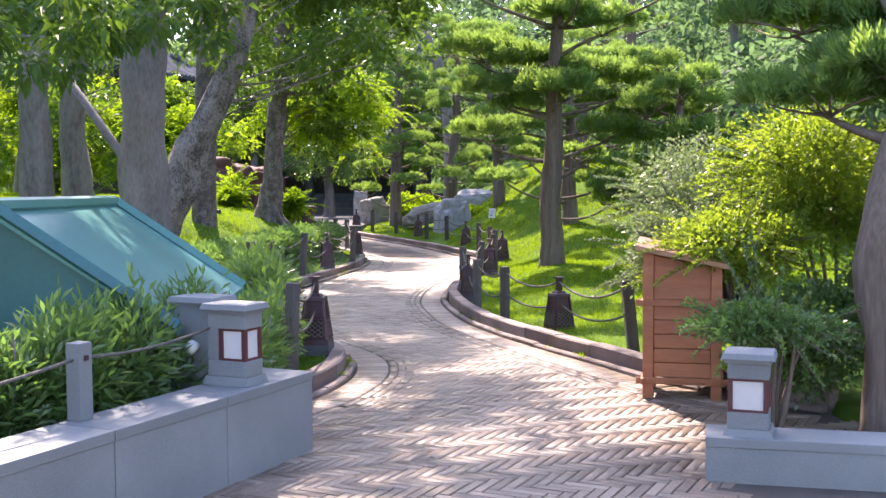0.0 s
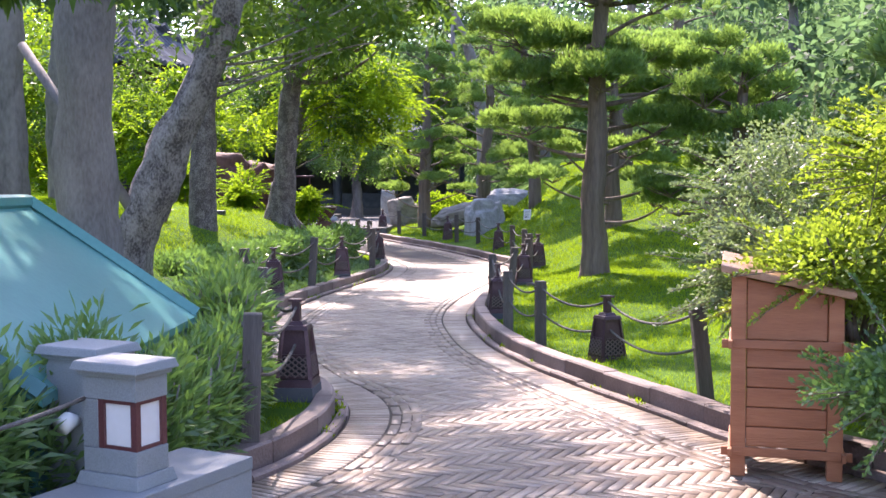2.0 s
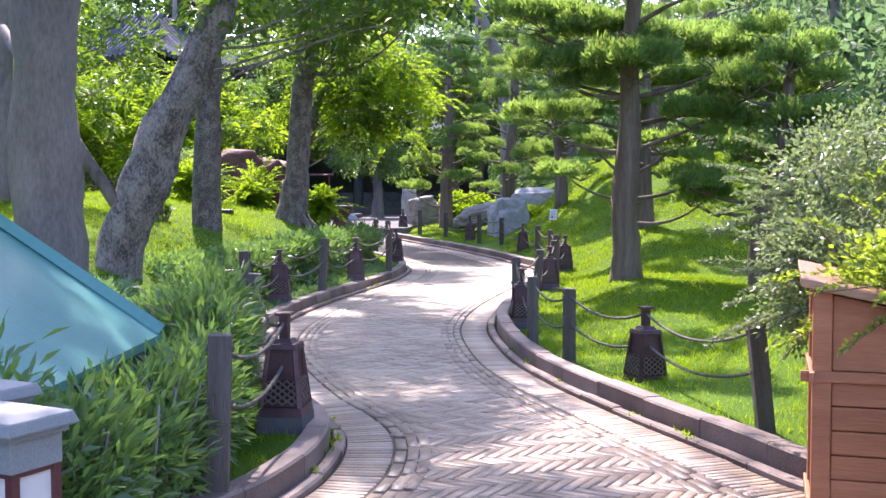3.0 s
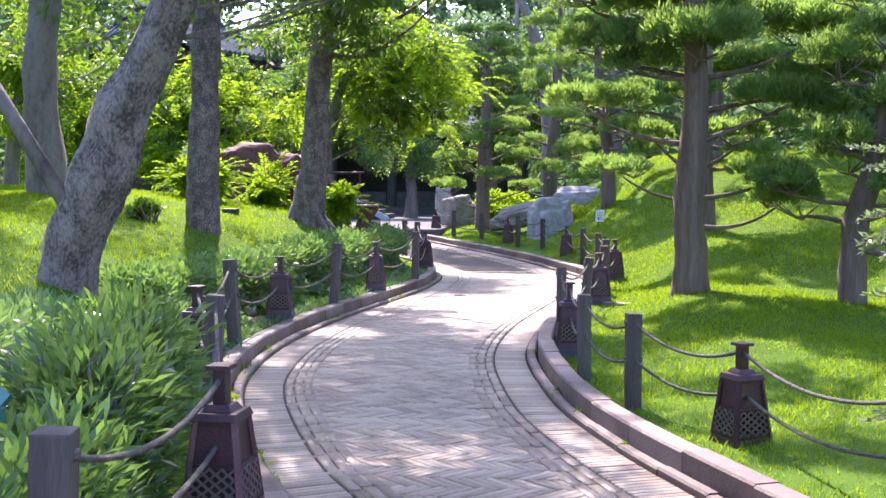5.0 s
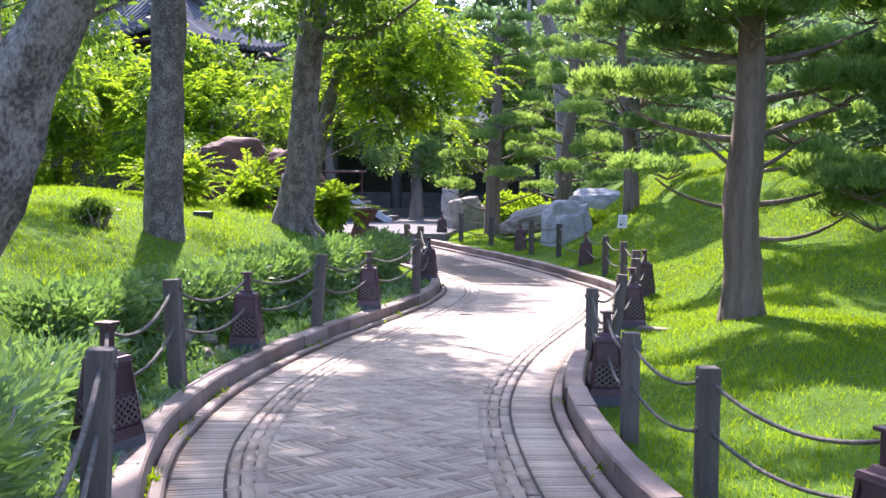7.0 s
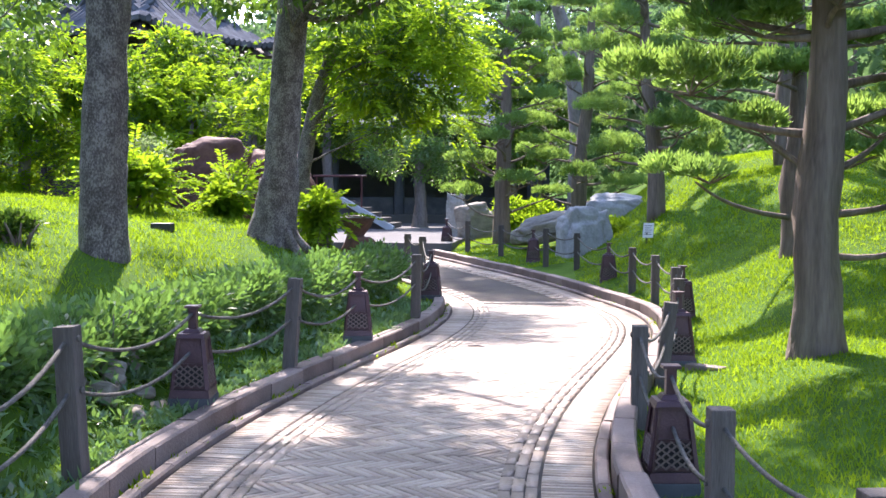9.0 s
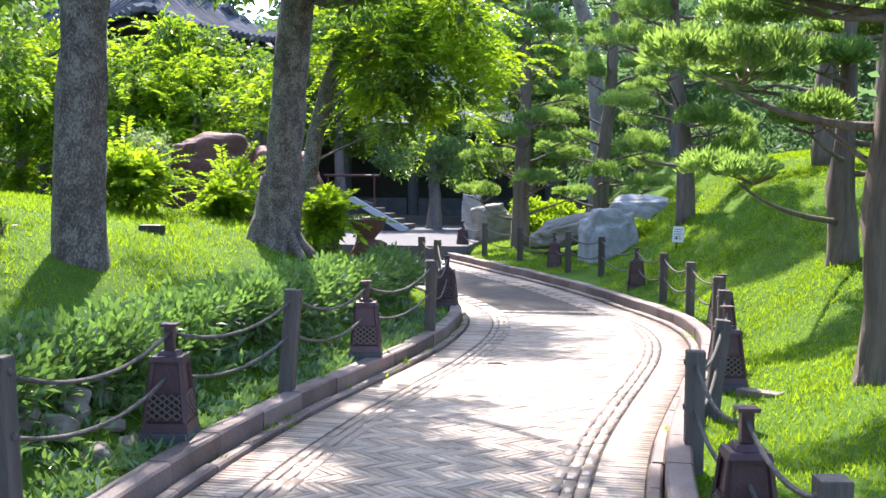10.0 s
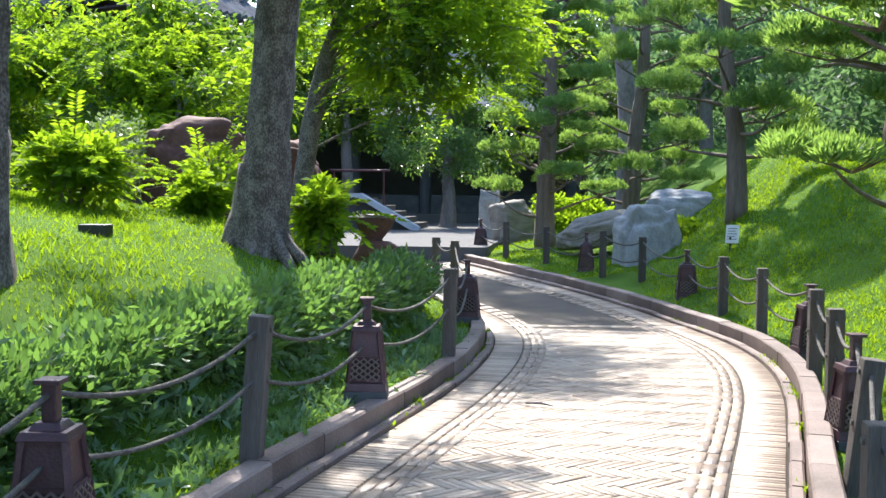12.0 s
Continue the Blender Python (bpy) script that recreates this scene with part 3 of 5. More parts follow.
def bell_lamp():
    """A tapering iron garden lamp with latticed sides and a square neck for the ropes."""
    t = empty("garden_lamp", Matrix(), "dark purple iron garden lamp with woven lattice sides", "lamp", "lamps along the fence")
    part("plinth", frustum(0.125, 0.125, 0.12, 0.12, -0.12, 0.035, 0.004), M_SLATE, t, "dark grey stone plinth")
    part("base", frustum(0.118, 0.118, 0.110, 0.110, 0.035, 0.085, 0.004), M_IRON, t)
    # solid block coloured like the unlit hollow behind the lattice
    part("core", frustum(0.094, 0.094, 0.062, 0.062, 0.085, 0.40), M_LAMP_HOLLOW, t)
    for q in range(4):
        bm = bmesh.new()
        for s in (-1, 1):
            v0, v1 = Vector((s * 0.098, -0.104, 0.085)), Vector((s * 0.066, -0.072, 0.40))
            tube([v0, v1], [0.013, 0.011], 4, bm=bm)
        for z, wv, yv in ((0.235, 0.086, 0.089), (0.10, 0.100, 0.103), (0.385, 0.070, 0.074)):
            box(-wv, wv, -yv - 0.002, -yv + 0.010, z - 0.009, z + 0.009, 0, bm)
        bmesh.ops.transform(bm, matrix=rot_z(90 * q), verts=bm.verts)
        side = part("side_frame", bm, M_IRON, t)
        up = box(-0.076, 0.076, -0.082, -0.074, 0.24, 0.385)
        for v in up.verts:
            k = (v.co.z - 0.24) / 0.145
            v.co.x *= 1 - 0.14 * k
            v.co.y += 0.014 * k
        bmesh.ops.transform(up, matrix=rot_z(90 * q), verts=up.verts)
        part("side_plate", up, M_IRON, side)
        lt = lattice(0.088, 0.076, 0.105, 0.23, -0.103, -0.090)
        bmesh.ops.transform(lt, matrix=rot_z(90 * q), verts=lt.verts)
        part("lattice", lt, M_LATTICE, side, "pale worn woven lattice")
    part("shoulder", frustum(0.085, 0.085, 0.075, 0.075, 0.395, 0.425, 0.004), M_IRON, t)
    part("collar", frustum(0.055, 0.055, 0.04, 0.04, 0.425, 0.45, 0.003), M_IRON, t)
    part("neck", box(-0.024, 0.024, -0.024, 0.024, 0.45, 0.575, 0.003), M_IRON, t)
    part("top_plate", box(-0.042, 0.042, -0.042, 0.042, 0.575, 0.592, 0.003), M_IRON, t)
    return t


def fence_post():
    t = empty("fence_post", Matrix(), "weathered grey square timber fence post with rope holes", "post", "posts of the rope fence")
    shaft = part("shaft", box(-0.049, 0.049, -0.049, 0.049, -0.15, 0.66, 0.007), M_POST, t)
    for z in (0.60, 0.36):
        part("rope_knot", tube([(-0.06, 0, z), (0.06, 0, z)], [0.016, 0.016], 6), M_ROPE, shaft)
    return t


def fence(stations, label_lean=1.5):
    """Stations: kind, x, y, height of the foot, lean to +x in degrees. Ropes join neighbours at two heights."""
    tops = []
    for kind, x, y, z, lean, turn in stations:
        src = LAMP if kind == "lamp" else POST
        m = Matrix.Translation((x, y, z)) @ Matrix.Rotation(radians(lean), 4, 'Y') @ rot_z(turn)
        copy_thing(src, m)
        hi, lo = (0.555, 0.33) if kind == "lamp" else (0.60, 0.36)
        tops.append((m @ Vector((0, 0, hi)), m @ Vector((0, 0, lo))))
    for (a1, a0), (b1, b0) in zip(tops, tops[1:]):
        d = (a1 - b1).length
        if d < 3.6:
            rope(a1, b1, 0.05 + 0.045 * d)
            rope(a0, b0, 0.05 + 0.040 * d)


LAMP, POST = bell_lamp(), fence_post()
LAMP.scale = (1.08, 1.08, 1.02)
R = rise
LEFT = [("post", -1.05, 7.46, 0.16, 2, 10), ("lamp", -1.03, 8.80, 0.155, 0, -4), ("post", -1.67, 10.64, 0.17, 3, 12), ("lamp", -2.17, 11.91, 0.155, 0, -14), ("post", -2.40, 13.52, 0.17, -3, 0),
        ("lamp", -2.45, 15.26, 0.14, 0, 6), ("post", -2.19, 16.65, 0.15, 4, 0), ("lamp", -1.97, 18.25, 0.14, 0, 8), ("post", -1.67, 19.92, 0.15, 1, 0), ("lamp", -1.80, 22.4, 0.12, 0, 0), ("post", -2.21, 24.7, 0.15, 0, 0), ("post", -2.58, 25.7, 0.15, 0, 0)]
RIGHT = [("post", 1.72, 9.20, 0.02, -6, 0), ("lamp", 1.255, 10.95, -0.045, 0, 26), ("post", 0.75, 12.03, -0.07, 0, 8), ("post", 0.47, 13.15, -0.06, 0, 6), ("lamp", 0.385, 14.2, 0.0, 0, 6), ("post", 0.335, 15.53, -0.025, 0, 0),
         ("post", 0.60, 16.9, -0.01, 6, 0), ("lamp", 0.83, 17.85, 0.04, 0, 8), ("post", 0.94, 18.8, 0.02, 0, 0), ("post", 1.02, 19.75, 0.06, 0, 0), ("lamp", 1.22, 20.9, 0.06, 0, 8), ("post", 1.03, 22.1, 0.05, 0, 0), ("post", 0.84, 23.4, 0.08, 0, 0), ("lamp", 0.58, 24.65, 0.14, 0, 0),
         ("post", 0.14, 26.2, 0.17, 0, 0), ("post", -0.37, 26.9, 0.22, 0, 0), ("lamp", -0.60, 27.6, 0.23, 0, 0), ("post", -1.22, 28.5, 0.22, 0, 0), ("post", -1.93, 29.5, 0.27, 0, 0), ("lamp", -2.50, 31.0, 0.33, 0, 0)]
fence(LEFT)
fence(RIGHT)
for src in (LAMP, POST):
    for o in (*src.children_recursive, src):
        bpy.data.objects.remove(o)


# ---------- trees and shrubs ----------
def blob_leaves(c, r, n, length, width, up=0.5, shell=0.6, droop=0.0, flat_below=False):
    """Leaves in an ellipsoidal clump: c centre, r radii, mostly near its skin, pointing out and up."""
    d = unit(rng.normal(size=(n, 3)))
    if flat_below:
        d[:, 2] = np.where(d[:, 2] < -0.15, -d[:, 2] * 0.6, d[:, 2])
        d = unit(d)
    k = shell + (1 - shell) * rng.random((n, 1))
    wob = 1 + 0.22 * np.sin(d[:, :1] * 5 + c[0] * 3) * np.sin(d[:, 1:2] * 6 + c[1] * 2)
    p = np.asarray(c) + d * np.asarray(r) * k * wob
    a = d * np.asarray([1, 1, 0.8]) + np.array((0, 0, up)) + rng.normal(0, 0.45, (n, 3))
    return leaves(p, a, length, width, droop)


def limb(bm, p0, p1, r0, r1, bend=0.15, n=5, seed=0):
    p0, p1 = np.asarray(p0, float), np.asarray(p1, float)
    u = np.linspace(0, 1, n)[:, None]
    off = np.array([noise.noise(Vector((seed, i * 0.7, 3.1))) for i in range(3)]) * bend * np.linalg.norm(p1 - p0)
    p = p0 * (1 - u) + p1 * u + off * 4 * u * (1 - u)
    tube(p, list(np.linspace(r0, r1, n)), 6, 0.15, seed, bm)


def cloud_pine(x, y, pads, keys, radii, label, dense=1.0, foot=None, leaf=0.07, mat=None, bark=None):
    """A cloud-pruned pine. pads: offset x, y, height z, radius, thickness, all from its foot; keys: the trunk's line from its foot."""
    z0 = ground_z(x, y) if foot is None else foot
    t = empty("cloud_pine", Matrix.Translation((x, y, z0)), label, "tree")
    line = spline(keys, 16)
    rr = np.interp(np.linspace(0, 1, 16), np.linspace(0, 1, len(radii)), radii)
    part("trunk", tube(line, list(rr), 12, 0.22, x, ), bark or M_BARK_PINE, t, smooth=True)
    limbs, chunks = bmesh.new(), []
    for i, (px, py, pz, r, h) in enumerate(pads):
        zs = max(0.3, pz - 0.2 - 0.16 * math.hypot(px, py))
        j = int(np.argmin(np.abs(line[:, 2] - zs)))
        limb(limbs, line[j], (px, py, pz - h * 0.55), 0.022 + 0.03 * r, 0.012, 0.28, 8, i + x)
        for k in range(6):
            w = rng.uniform(0, 6.28)
            limb(limbs, (px * 0.88, py * 0.88, pz - h * 0.6), (px + r * 0.7 * math.cos(w), py + r * 0.7 * math.sin(w), pz - h * 0.05), 0.012, 0.004, 0.2, 4, k + i)
        # a pad is several flat domes side by side, with a scalloped outline
        m = max(5, int(11 * r))
        for k in range(m):
            w, q = 2.4 * k + rng.uniform(-0.4, 0.4), r * 0.74 * math.sqrt((k + 0.4) / m)
            rs = r * rng.uniform(0.30, 0.44)
            c = (px + q * math.cos(w), py + q * math.sin(w), pz + h * 0.35 * (1 - (q / r) ** 2) - h * 0.2 + rng.normal(0, 0.025))
            chunks.append(blob_leaves(c, (rs, rs, h * rng.uniform(0.7, 0.95)), int(dense * 7600 * rs * (rs + h)) + 50, leaf, leaf * 0.25, 0.9, 0.6, flat_below=True))
    tagged(part("branchwork", limbs, bark or M_BARK_PINE, t, smooth=True), kind="stuff")
    v, f = merge(chunks)
    mesh_np("crown", v, f, mat or L_PINE, t)
    return t


def broad_tree(name, x, y, keys, radii, clumps, label, mat, leaf=0.11, per=260, foot=None, bark=None, rough=0.25, droop=0.3, sides=14, category="tree", shade=None):
    """A broad-leaved tree. clumps: offset x, y, z and radius, from the foot; shade: darker leaf that colours in the
    crown's inner shade.
    """
    z0 = ground_z(x, y) if foot is None else foot
    t = empty(name, Matrix.Translation((x, y, z0)), label, category)
    line = spline(keys, 22)
    rr = np.interp(np.linspace(0, 1, 22), np.linspace(0, 1, len(radii)), radii)
    part("trunk", tube(line, list(rr), sides, rough, x + y), bark or M_BARK, t, smooth=True)
    limbs, chunks, inner = bmesh.new(), [], []
    for i, (cx, cy, cz, r) in enumerate(clumps):
        j = int(np.argmin(np.abs(line[:, 2] - max(line[2, 2], cz - 0.2 - 0.25 * math.hypot(cx, cy)))))
        if i % 3 == 0:
            thick = 0.014 if cz < 3.5 else 0.03 + 0.03 * r       # the low sprays hang on thin twigs
            limb(limbs, line[j], (cx, cy, cz), thick, 0.008, 0.3, 7, i + x)
        n = max(30, int(per * r * r))
        sub = max(3, int(5 * r))
        for k in range(sub):
            o = unit(rng.normal(size=3)) * r * 0.6
            # two clumps in five take the darker leaf, painting shade into the crown
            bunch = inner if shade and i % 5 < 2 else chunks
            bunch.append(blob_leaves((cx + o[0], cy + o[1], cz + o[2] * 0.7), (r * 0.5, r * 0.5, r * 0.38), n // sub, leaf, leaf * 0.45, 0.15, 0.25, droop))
        if mat is L_BRIGHT:
            # feathery sprays: leaflets in two rows along a drooping twig
            for k in range(9):
                d = unit(rng.normal(size=3) * np.array((1, 1, 0.35)))
                q = np.linspace(0, 1, 13)[:, None]
                twig = np.array((cx, cy, cz)) + d * r * 0.7 + d * q * rng.uniform(0.35, 0.6) - np.array((0, 0, 0.22)) * q * q
                cross = unit(np.cross(d, (0, 0, 1)))
                for sgn in (-1, 1):
                    chunks.append(leaves(twig, d * 0.5 + cross * sgn + rng.normal(0, 0.12, (13, 3)), 0.10, 0.034, 0.1))
    tagged(part("branchwork", limbs, bark or M_BARK, t, smooth=True), kind="stuff")
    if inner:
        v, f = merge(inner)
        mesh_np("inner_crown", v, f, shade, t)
    v, f = merge(chunks)
    mesh_np("crown", v, f, mat, t)
    return t


def root_flare(tree, n, reach, high, girth, bark):
    """Buttress roots that run from a trunk down into the ground."""
    for k in range(n):
        w = 6.28 * k / n + rng.uniform(-0.25, 0.25)
        c, q = math.cos(w), math.sin(w)
        r = reach * rng.uniform(0.8, 1.2)
        pts = [(0.10 * c, 0.10 * q, high), (0.15 * c, 0.15 * q, high * 0.55), (0.5 * r * c, 0.5 * r * q, high * 0.2), (r * c, r * q, -0.08)]
        part("root", tube(spline(pts, 9), list(np.linspace(girth, girth * 0.6, 9)), 7, 0.3, k), bark, tree, smooth=True)


def scatter(n, cx, cy, cz, rx, ry, rz, r0, r1):
    out = []
    for _ in range(n):
        d = unit(rng.normal(size=3)) * rng.random() ** 0.4
        out.append((cx + d[0] * rx, cy + d[1] * ry, cz + d[2] * rz, rng.uniform(r0, r1)))
    return out


def shrub(name, x, y, foot, size, n, leaf, width, mat, label, up=0.6, droop=0.2, lumps=9, category="shrub", shell=0.4, stems=7, sprays=0, lift=0.0):
    """A bush: bent stems from one foot, many small clumps of leaves."""
    t = empty(name, Matrix.Translation((x, y, foot)), label, category)
    sx, sy, sz = size
    st, chunks = bmesh.new(), []
    for k in range(stems):
        w = 6.28 * k / stems + rng.uniform(-0.3, 0.3)
        limb(st, (0.05 * math.cos(w), 0.05 * math.sin(w), -0.05), (sx * 0.55 * math.cos(w), sy * 0.55 * math.sin(w), lift + sz * rng.uniform(0.9, 1.5)), 0.02, 0.006, 0.3, 6, k + x)
    for k in range(lumps):
        d = unit(rng.normal(size=3)) * rng.uniform(0.45, 0.75)
        c = (d[0] * sx, d[1] * sy, lift + sz + d[2] * sz * 0.9)
        r = rng.uniform(0.38, 0.55)
        chunks.append(blob_leaves(c, (sx * r, sy * r, sz * r), n // lumps, leaf, width, up, shell, droop))
    for k in range(sprays):
        # arching twigs that leave the outline
        d = unit(rng.normal(size=3) * np.array((1, 1, 0.5)))
        p0 = np.array((0, 0, lift + sz)) + d * np.array((sx, sy, sz)) * 0.75
        q = np.linspace(0, 1, 26)[:, None]
        length = rng.uniform(0.22, 0.5)
        line = p0 + d * q * length + np.array((0, 0, 1)) * (0.18 * q - 0.25 * q * q) * length
        limb(st, line[0], line[-1], 0.004, 0.002, 0.05, 4, k)
        if mat is L_BRIGHT:
            cross = unit(np.cross(d, (0, 0, 1)))
            for sgn in (-1, 1):
                chunks.append(leaves(line[::2], d * 0.5 + cross * sgn + rng.normal(0, 0.15, (13, 3)), 0.085, 0.032, 0.1))
        else:
            chunks.append(leaves(np.repeat(line, 3, 0), d + rng.normal(0, 0.7, (78, 3)), leaf * 0.8, width * 0.8))
    tagged(part("stemwork", st, M_BARK_PINE, t, smooth=True), kind="stuff")
    v, f = merge(chunks)
    mesh_np("foliage", v, f, mat, t)
    return t


# right-hand pine beside the path
PINE_A = [(-1.06, 0.55, 2.32, 0.56, 0.24), (-0.45, 0.2, 2.75, 0.52, 0.24), (-0.35, 0.5, 1.95, 0.28, 0.14), (0.05, -0.35, 2.95, 0.74, 0.34), (-0.95, 0.3, 3.0, 0.6, 0.28), (0.85, -0.1, 1.5, 0.46, 0.20), (1.0, 0.1, 1.2, 0.32, 0.16), (0.6, 0.4, 1.95, 0.46, 0.22),
          (0.95, -0.1, 2.3, 0.55, 0.26), (1.5, 0.2, 2.6, 0.6, 0.28), (0.5, 0.5, 3.3, 0.8, 0.34), (-0.3, 0.6, 3.5, 0.8, 0.34), (1.4, 0.5, 3.2, 0.7, 0.34), (-1.2, 0.6, 3.7, 0.7, 0.3), (0.1, 0.0, 4.2, 0.8, 0.34), (0.9, -0.3, 4.0, 0.6, 0.3),
          # upper pads, mostly out of view, added to throw shade on the near lawn
          (-1.3, -1.0, 4.5, 0.6, 0.3), (0.3, -1.5, 4.6, 0.6, 0.3), (0.9, -2.4, 4.9, 0.5, 0.3), (1.7, -1.2, 4.5, 0.6, 0.3), (-1.3, -2.3, 4.9, 0.55, 0.3), (0.1, -2.9, 5.0, 0.6, 0.3)]
pine_beside_path = cloud_pine(1.83, 17.35, PINE_A, [(0, 0, -0.1), (0.02, 0, 0.5), (-0.02, 0, 1.2), (0.06, 0, 2.0), (0.04, 0, 3.0), (0.1, -0.2, 4.2), (0.1, -0.5, 5.1)], [0.25, 0.19, 0.165, 0.16, 0.13, 0.09, 0.04],
           "tall cloud-pruned pine with brown fissured trunk on the lawn", 0.95, 0.1, 0.085)


def random_pads(n, z0, z1, spread, r0, r1, h=0.2, top=0.45):
    out = []
    for i in range(n):
        k = i / (n - 1)
        w = 2.4 * i + rng.uniform(-0.5, 0.5)
        q = spread * (1 - (1 - top) * k) * rng.uniform(0.55, 1.0)
        out.append((q * math.cos(w), q * math.sin(w), z0 + (z1 - z0) * k + rng.normal(0, 0.08), rng.uniform(r0, r1), h * rng.uniform(0.8, 1.25)))
    return out


def pine(x, y, height, pads, spread, girth, label, lean=0.0, dense=0.8, foot=None, z0=1.1, leaf=0.07, r=(0.36, 0.58), h=0.27):
    keys = [(0, 0, -0.1), (0.05 * lean, 0.02, height * 0.25), (lean * 0.6, 0.05, height * 0.5), (lean * 0.8, 0, height * 0.75), (lean, 0, height)]
    return cloud_pine(x, y, [(a + lean * min(1, c / height), b, c, d, e) for a, b, c, d, e in random_pads(pads, z0, height, spread, *r, h)], keys, [girth * 1.25, girth, girth * 0.8, girth * 0.6, 0.03], label, dense, foot, leaf)


root_flare(pine_beside_path, 6, 0.30, 0.5, 0.06, M_BARK_PINE)
pine(-1.33, 30.8, 4.9, 27, 1.25, 0.16, "cloud-pruned pine with layered pads behind the fence", 0.1, 1.0, z0=0.95, r=(0.34, 0.52), h=0.22)
pine(1.5, 27.3, 4.6, 20, 1.2, 0.13, "cloud-pruned pine with open layered crown on the mound", -0.3, 0.9)
pine(0.3, 33.5, 6.2, 26, 1.5, 0.16, "tall cloud-pruned pine behind the boulders", 0.3, 0.8)
cloud_pine(2.75, 22.3, [(-1.45, -1.8, 0.95, 0.52, 0.19), (-0.6, -0.8, 1.5, 0.4, 0.18), (-1.2, -0.5, 2.0, 0.6, 0.24), (-0.4, -0.4, 2.2, 0.55, 0.24), (0.7, -0.5, 1.25, 0.5, 0.2), (1.1, 0.2, 1.7, 0.6, 0.24), (0.3, 0.5, 2.6, 0.7, 0.28), (-0.9, 0.5, 2.8, 0.7, 0.28), (0.9, 0.0, 2.7, 0.7, 0.28), (0.0, 0.0, 3.4, 0.8, 0.3), (-1.3, -0.2, 3.5, 0.6, 0.26), (1.2, 0.4, 3.5, 0.6, 0.26)],
           [(0, 0, -0.2), (-0.02, 0, 0.4), (-0.04, 0, 0.9), (0.0, 0, 1.7), (0, 0, 3.3)], [0.22, 0.17, 0.15, 0.11, 0.04], "dark cloud-pruned pine with a long low limb over the lawn", 1.2, leaf=0.085)
pine(3.45, 16.6, 3.2, 18, 1.05, 0.13, "dark broad cloud-pruned pine on the shaded lawn", 0.4, 1.1, z0=0.9)
pine(3.6, 27.0, 5.6, 16, 1.6, 0.16, "tall cloud-pruned pine on the far mound", 0.2, 0.7)
pine(5.6, 31.0, 6.5, 16, 1.8, 0.18, "tall cloud-pruned pine at the back of the lawn", 0.0, 0.6)
broad_tree("round_tree", -4.35, 40.6, [(0, 0, -0.1), (0.05, 0, 0.7), (0, 0, 1.6), (0, 0, 3.4)], [0.26, 0.17, 0.14, 0.05], scatter(40, 0, 0, 2.75, 1.7, 1.3, 1.5, 0.5, 0.8), "round blue-green tree standing on the far square", L_HEDGE, 0.12, 800, foot=0.46)
broad_tree("round_tree", -7.2, 40.6, [(0, 0, -0.1), (0.05, 0, 0.9), (0, 0, 2.0), (0, 0, 4.6)], [0.24, 0.17, 0.14, 0.05], scatter(42, 0, 0, 3.6, 2.0, 1.2, 2.0, 0.6, 0.9), "round dark green tree before the hall", L_BROAD, 0.15, 600, foot=0.46)
broad_tree("round_tree", -9.2, 39.5, [(0, 0, -0.1), (0.05, 0, 0.9), (0, 0, 2.0), (0, 0, 4.4)], [0.26, 0.17, 0.14, 0.05], scatter(30, 0, 0, 3.4, 2.0, 1.4, 1.8, 0.6, 0.9), "round dark green tree beside the far square", L_BROAD, 0.14, 600, foot=0.46)
broad_tree("round_tree", -1.6, 40.0, [(0, 0, -0.1), (0.05, 0, 0.9), (0, 0, 2.4), (0, 0, 5.0)], [0.26, 0.17, 0.14, 0.05], scatter(34, 0, 0, 3.6, 2.2, 1.4, 2.2, 0.6, 1.0), "dense dark green tree behind the boulders", L_BROAD, 0.16, 560, foot=0.46)

# left-hand trees; their high crowns, out of view, are placed to shade the path
broad_tree("banyan_tree", -2.56, 9.25, [(0.05, 0, -0.5), (0, 0, 0.4), (-0.02, 0, 1.2), (0.0, 0, 2.0), (0.1, 0, 3.0), (0.0, 0, 4.6)], [0.28, 0.215, 0.195, 0.19, 0.19, 0.11],
           # the second scatter is an unseen overhang, added to shade the forecourt
           scatter(26, 0.3, 0.8, 4.7, 2.2, 1.8, 1.0, 0.5, 0.9) + scatter(14, 2.7, 0.2, 4.7, 1.3, 1.0, 0.5, 0.5, 0.8) + [(0.2, -0.6, 3.2, 0.45), (-0.7, -0.8, 3.0, 0.5), (0.9, 0.8, 3.4, 0.5)], "thick grey banyan tree with smooth trunk and dark crown", L_BROAD, 0.14, 700, bark=M_BARK_BLOTCH, foot=0.55)
broad_tree("leaning_tree", -3.22, 12.55, [(-0.26, 0, -0.2), (-0.1, 0, 0.35), (0.09, 0, 0.85), (0.26, 0, 1.3), (0.66, 0, 2.1), (0.92, 0.1, 2.9), (1.2, 0.2, 4.4)], [0.26, 0.185, 0.225, 0.17, 0.145, 0.135, 0.08],
           scatter(24, 1.2, 0.9, 4.5, 2.1, 1.8, 0.9, 0.5, 0.9) + scatter(14, 1.5, 0.9, 2.65, 1.7, 1.2, 0.35, 0.4, 0.6) + [(0.4, 0.0, 3.05, 0.4), (1.5, 0.6, 3.2, 0.5), (-0.5, 0.4, 3.1, 0.5)], "leaning grey tree with knotted burl low on the trunk", L_BROAD, 0.12, 600, foot=0.62, rough=0.5, bark=M_BARK_KNOT, sides=18)
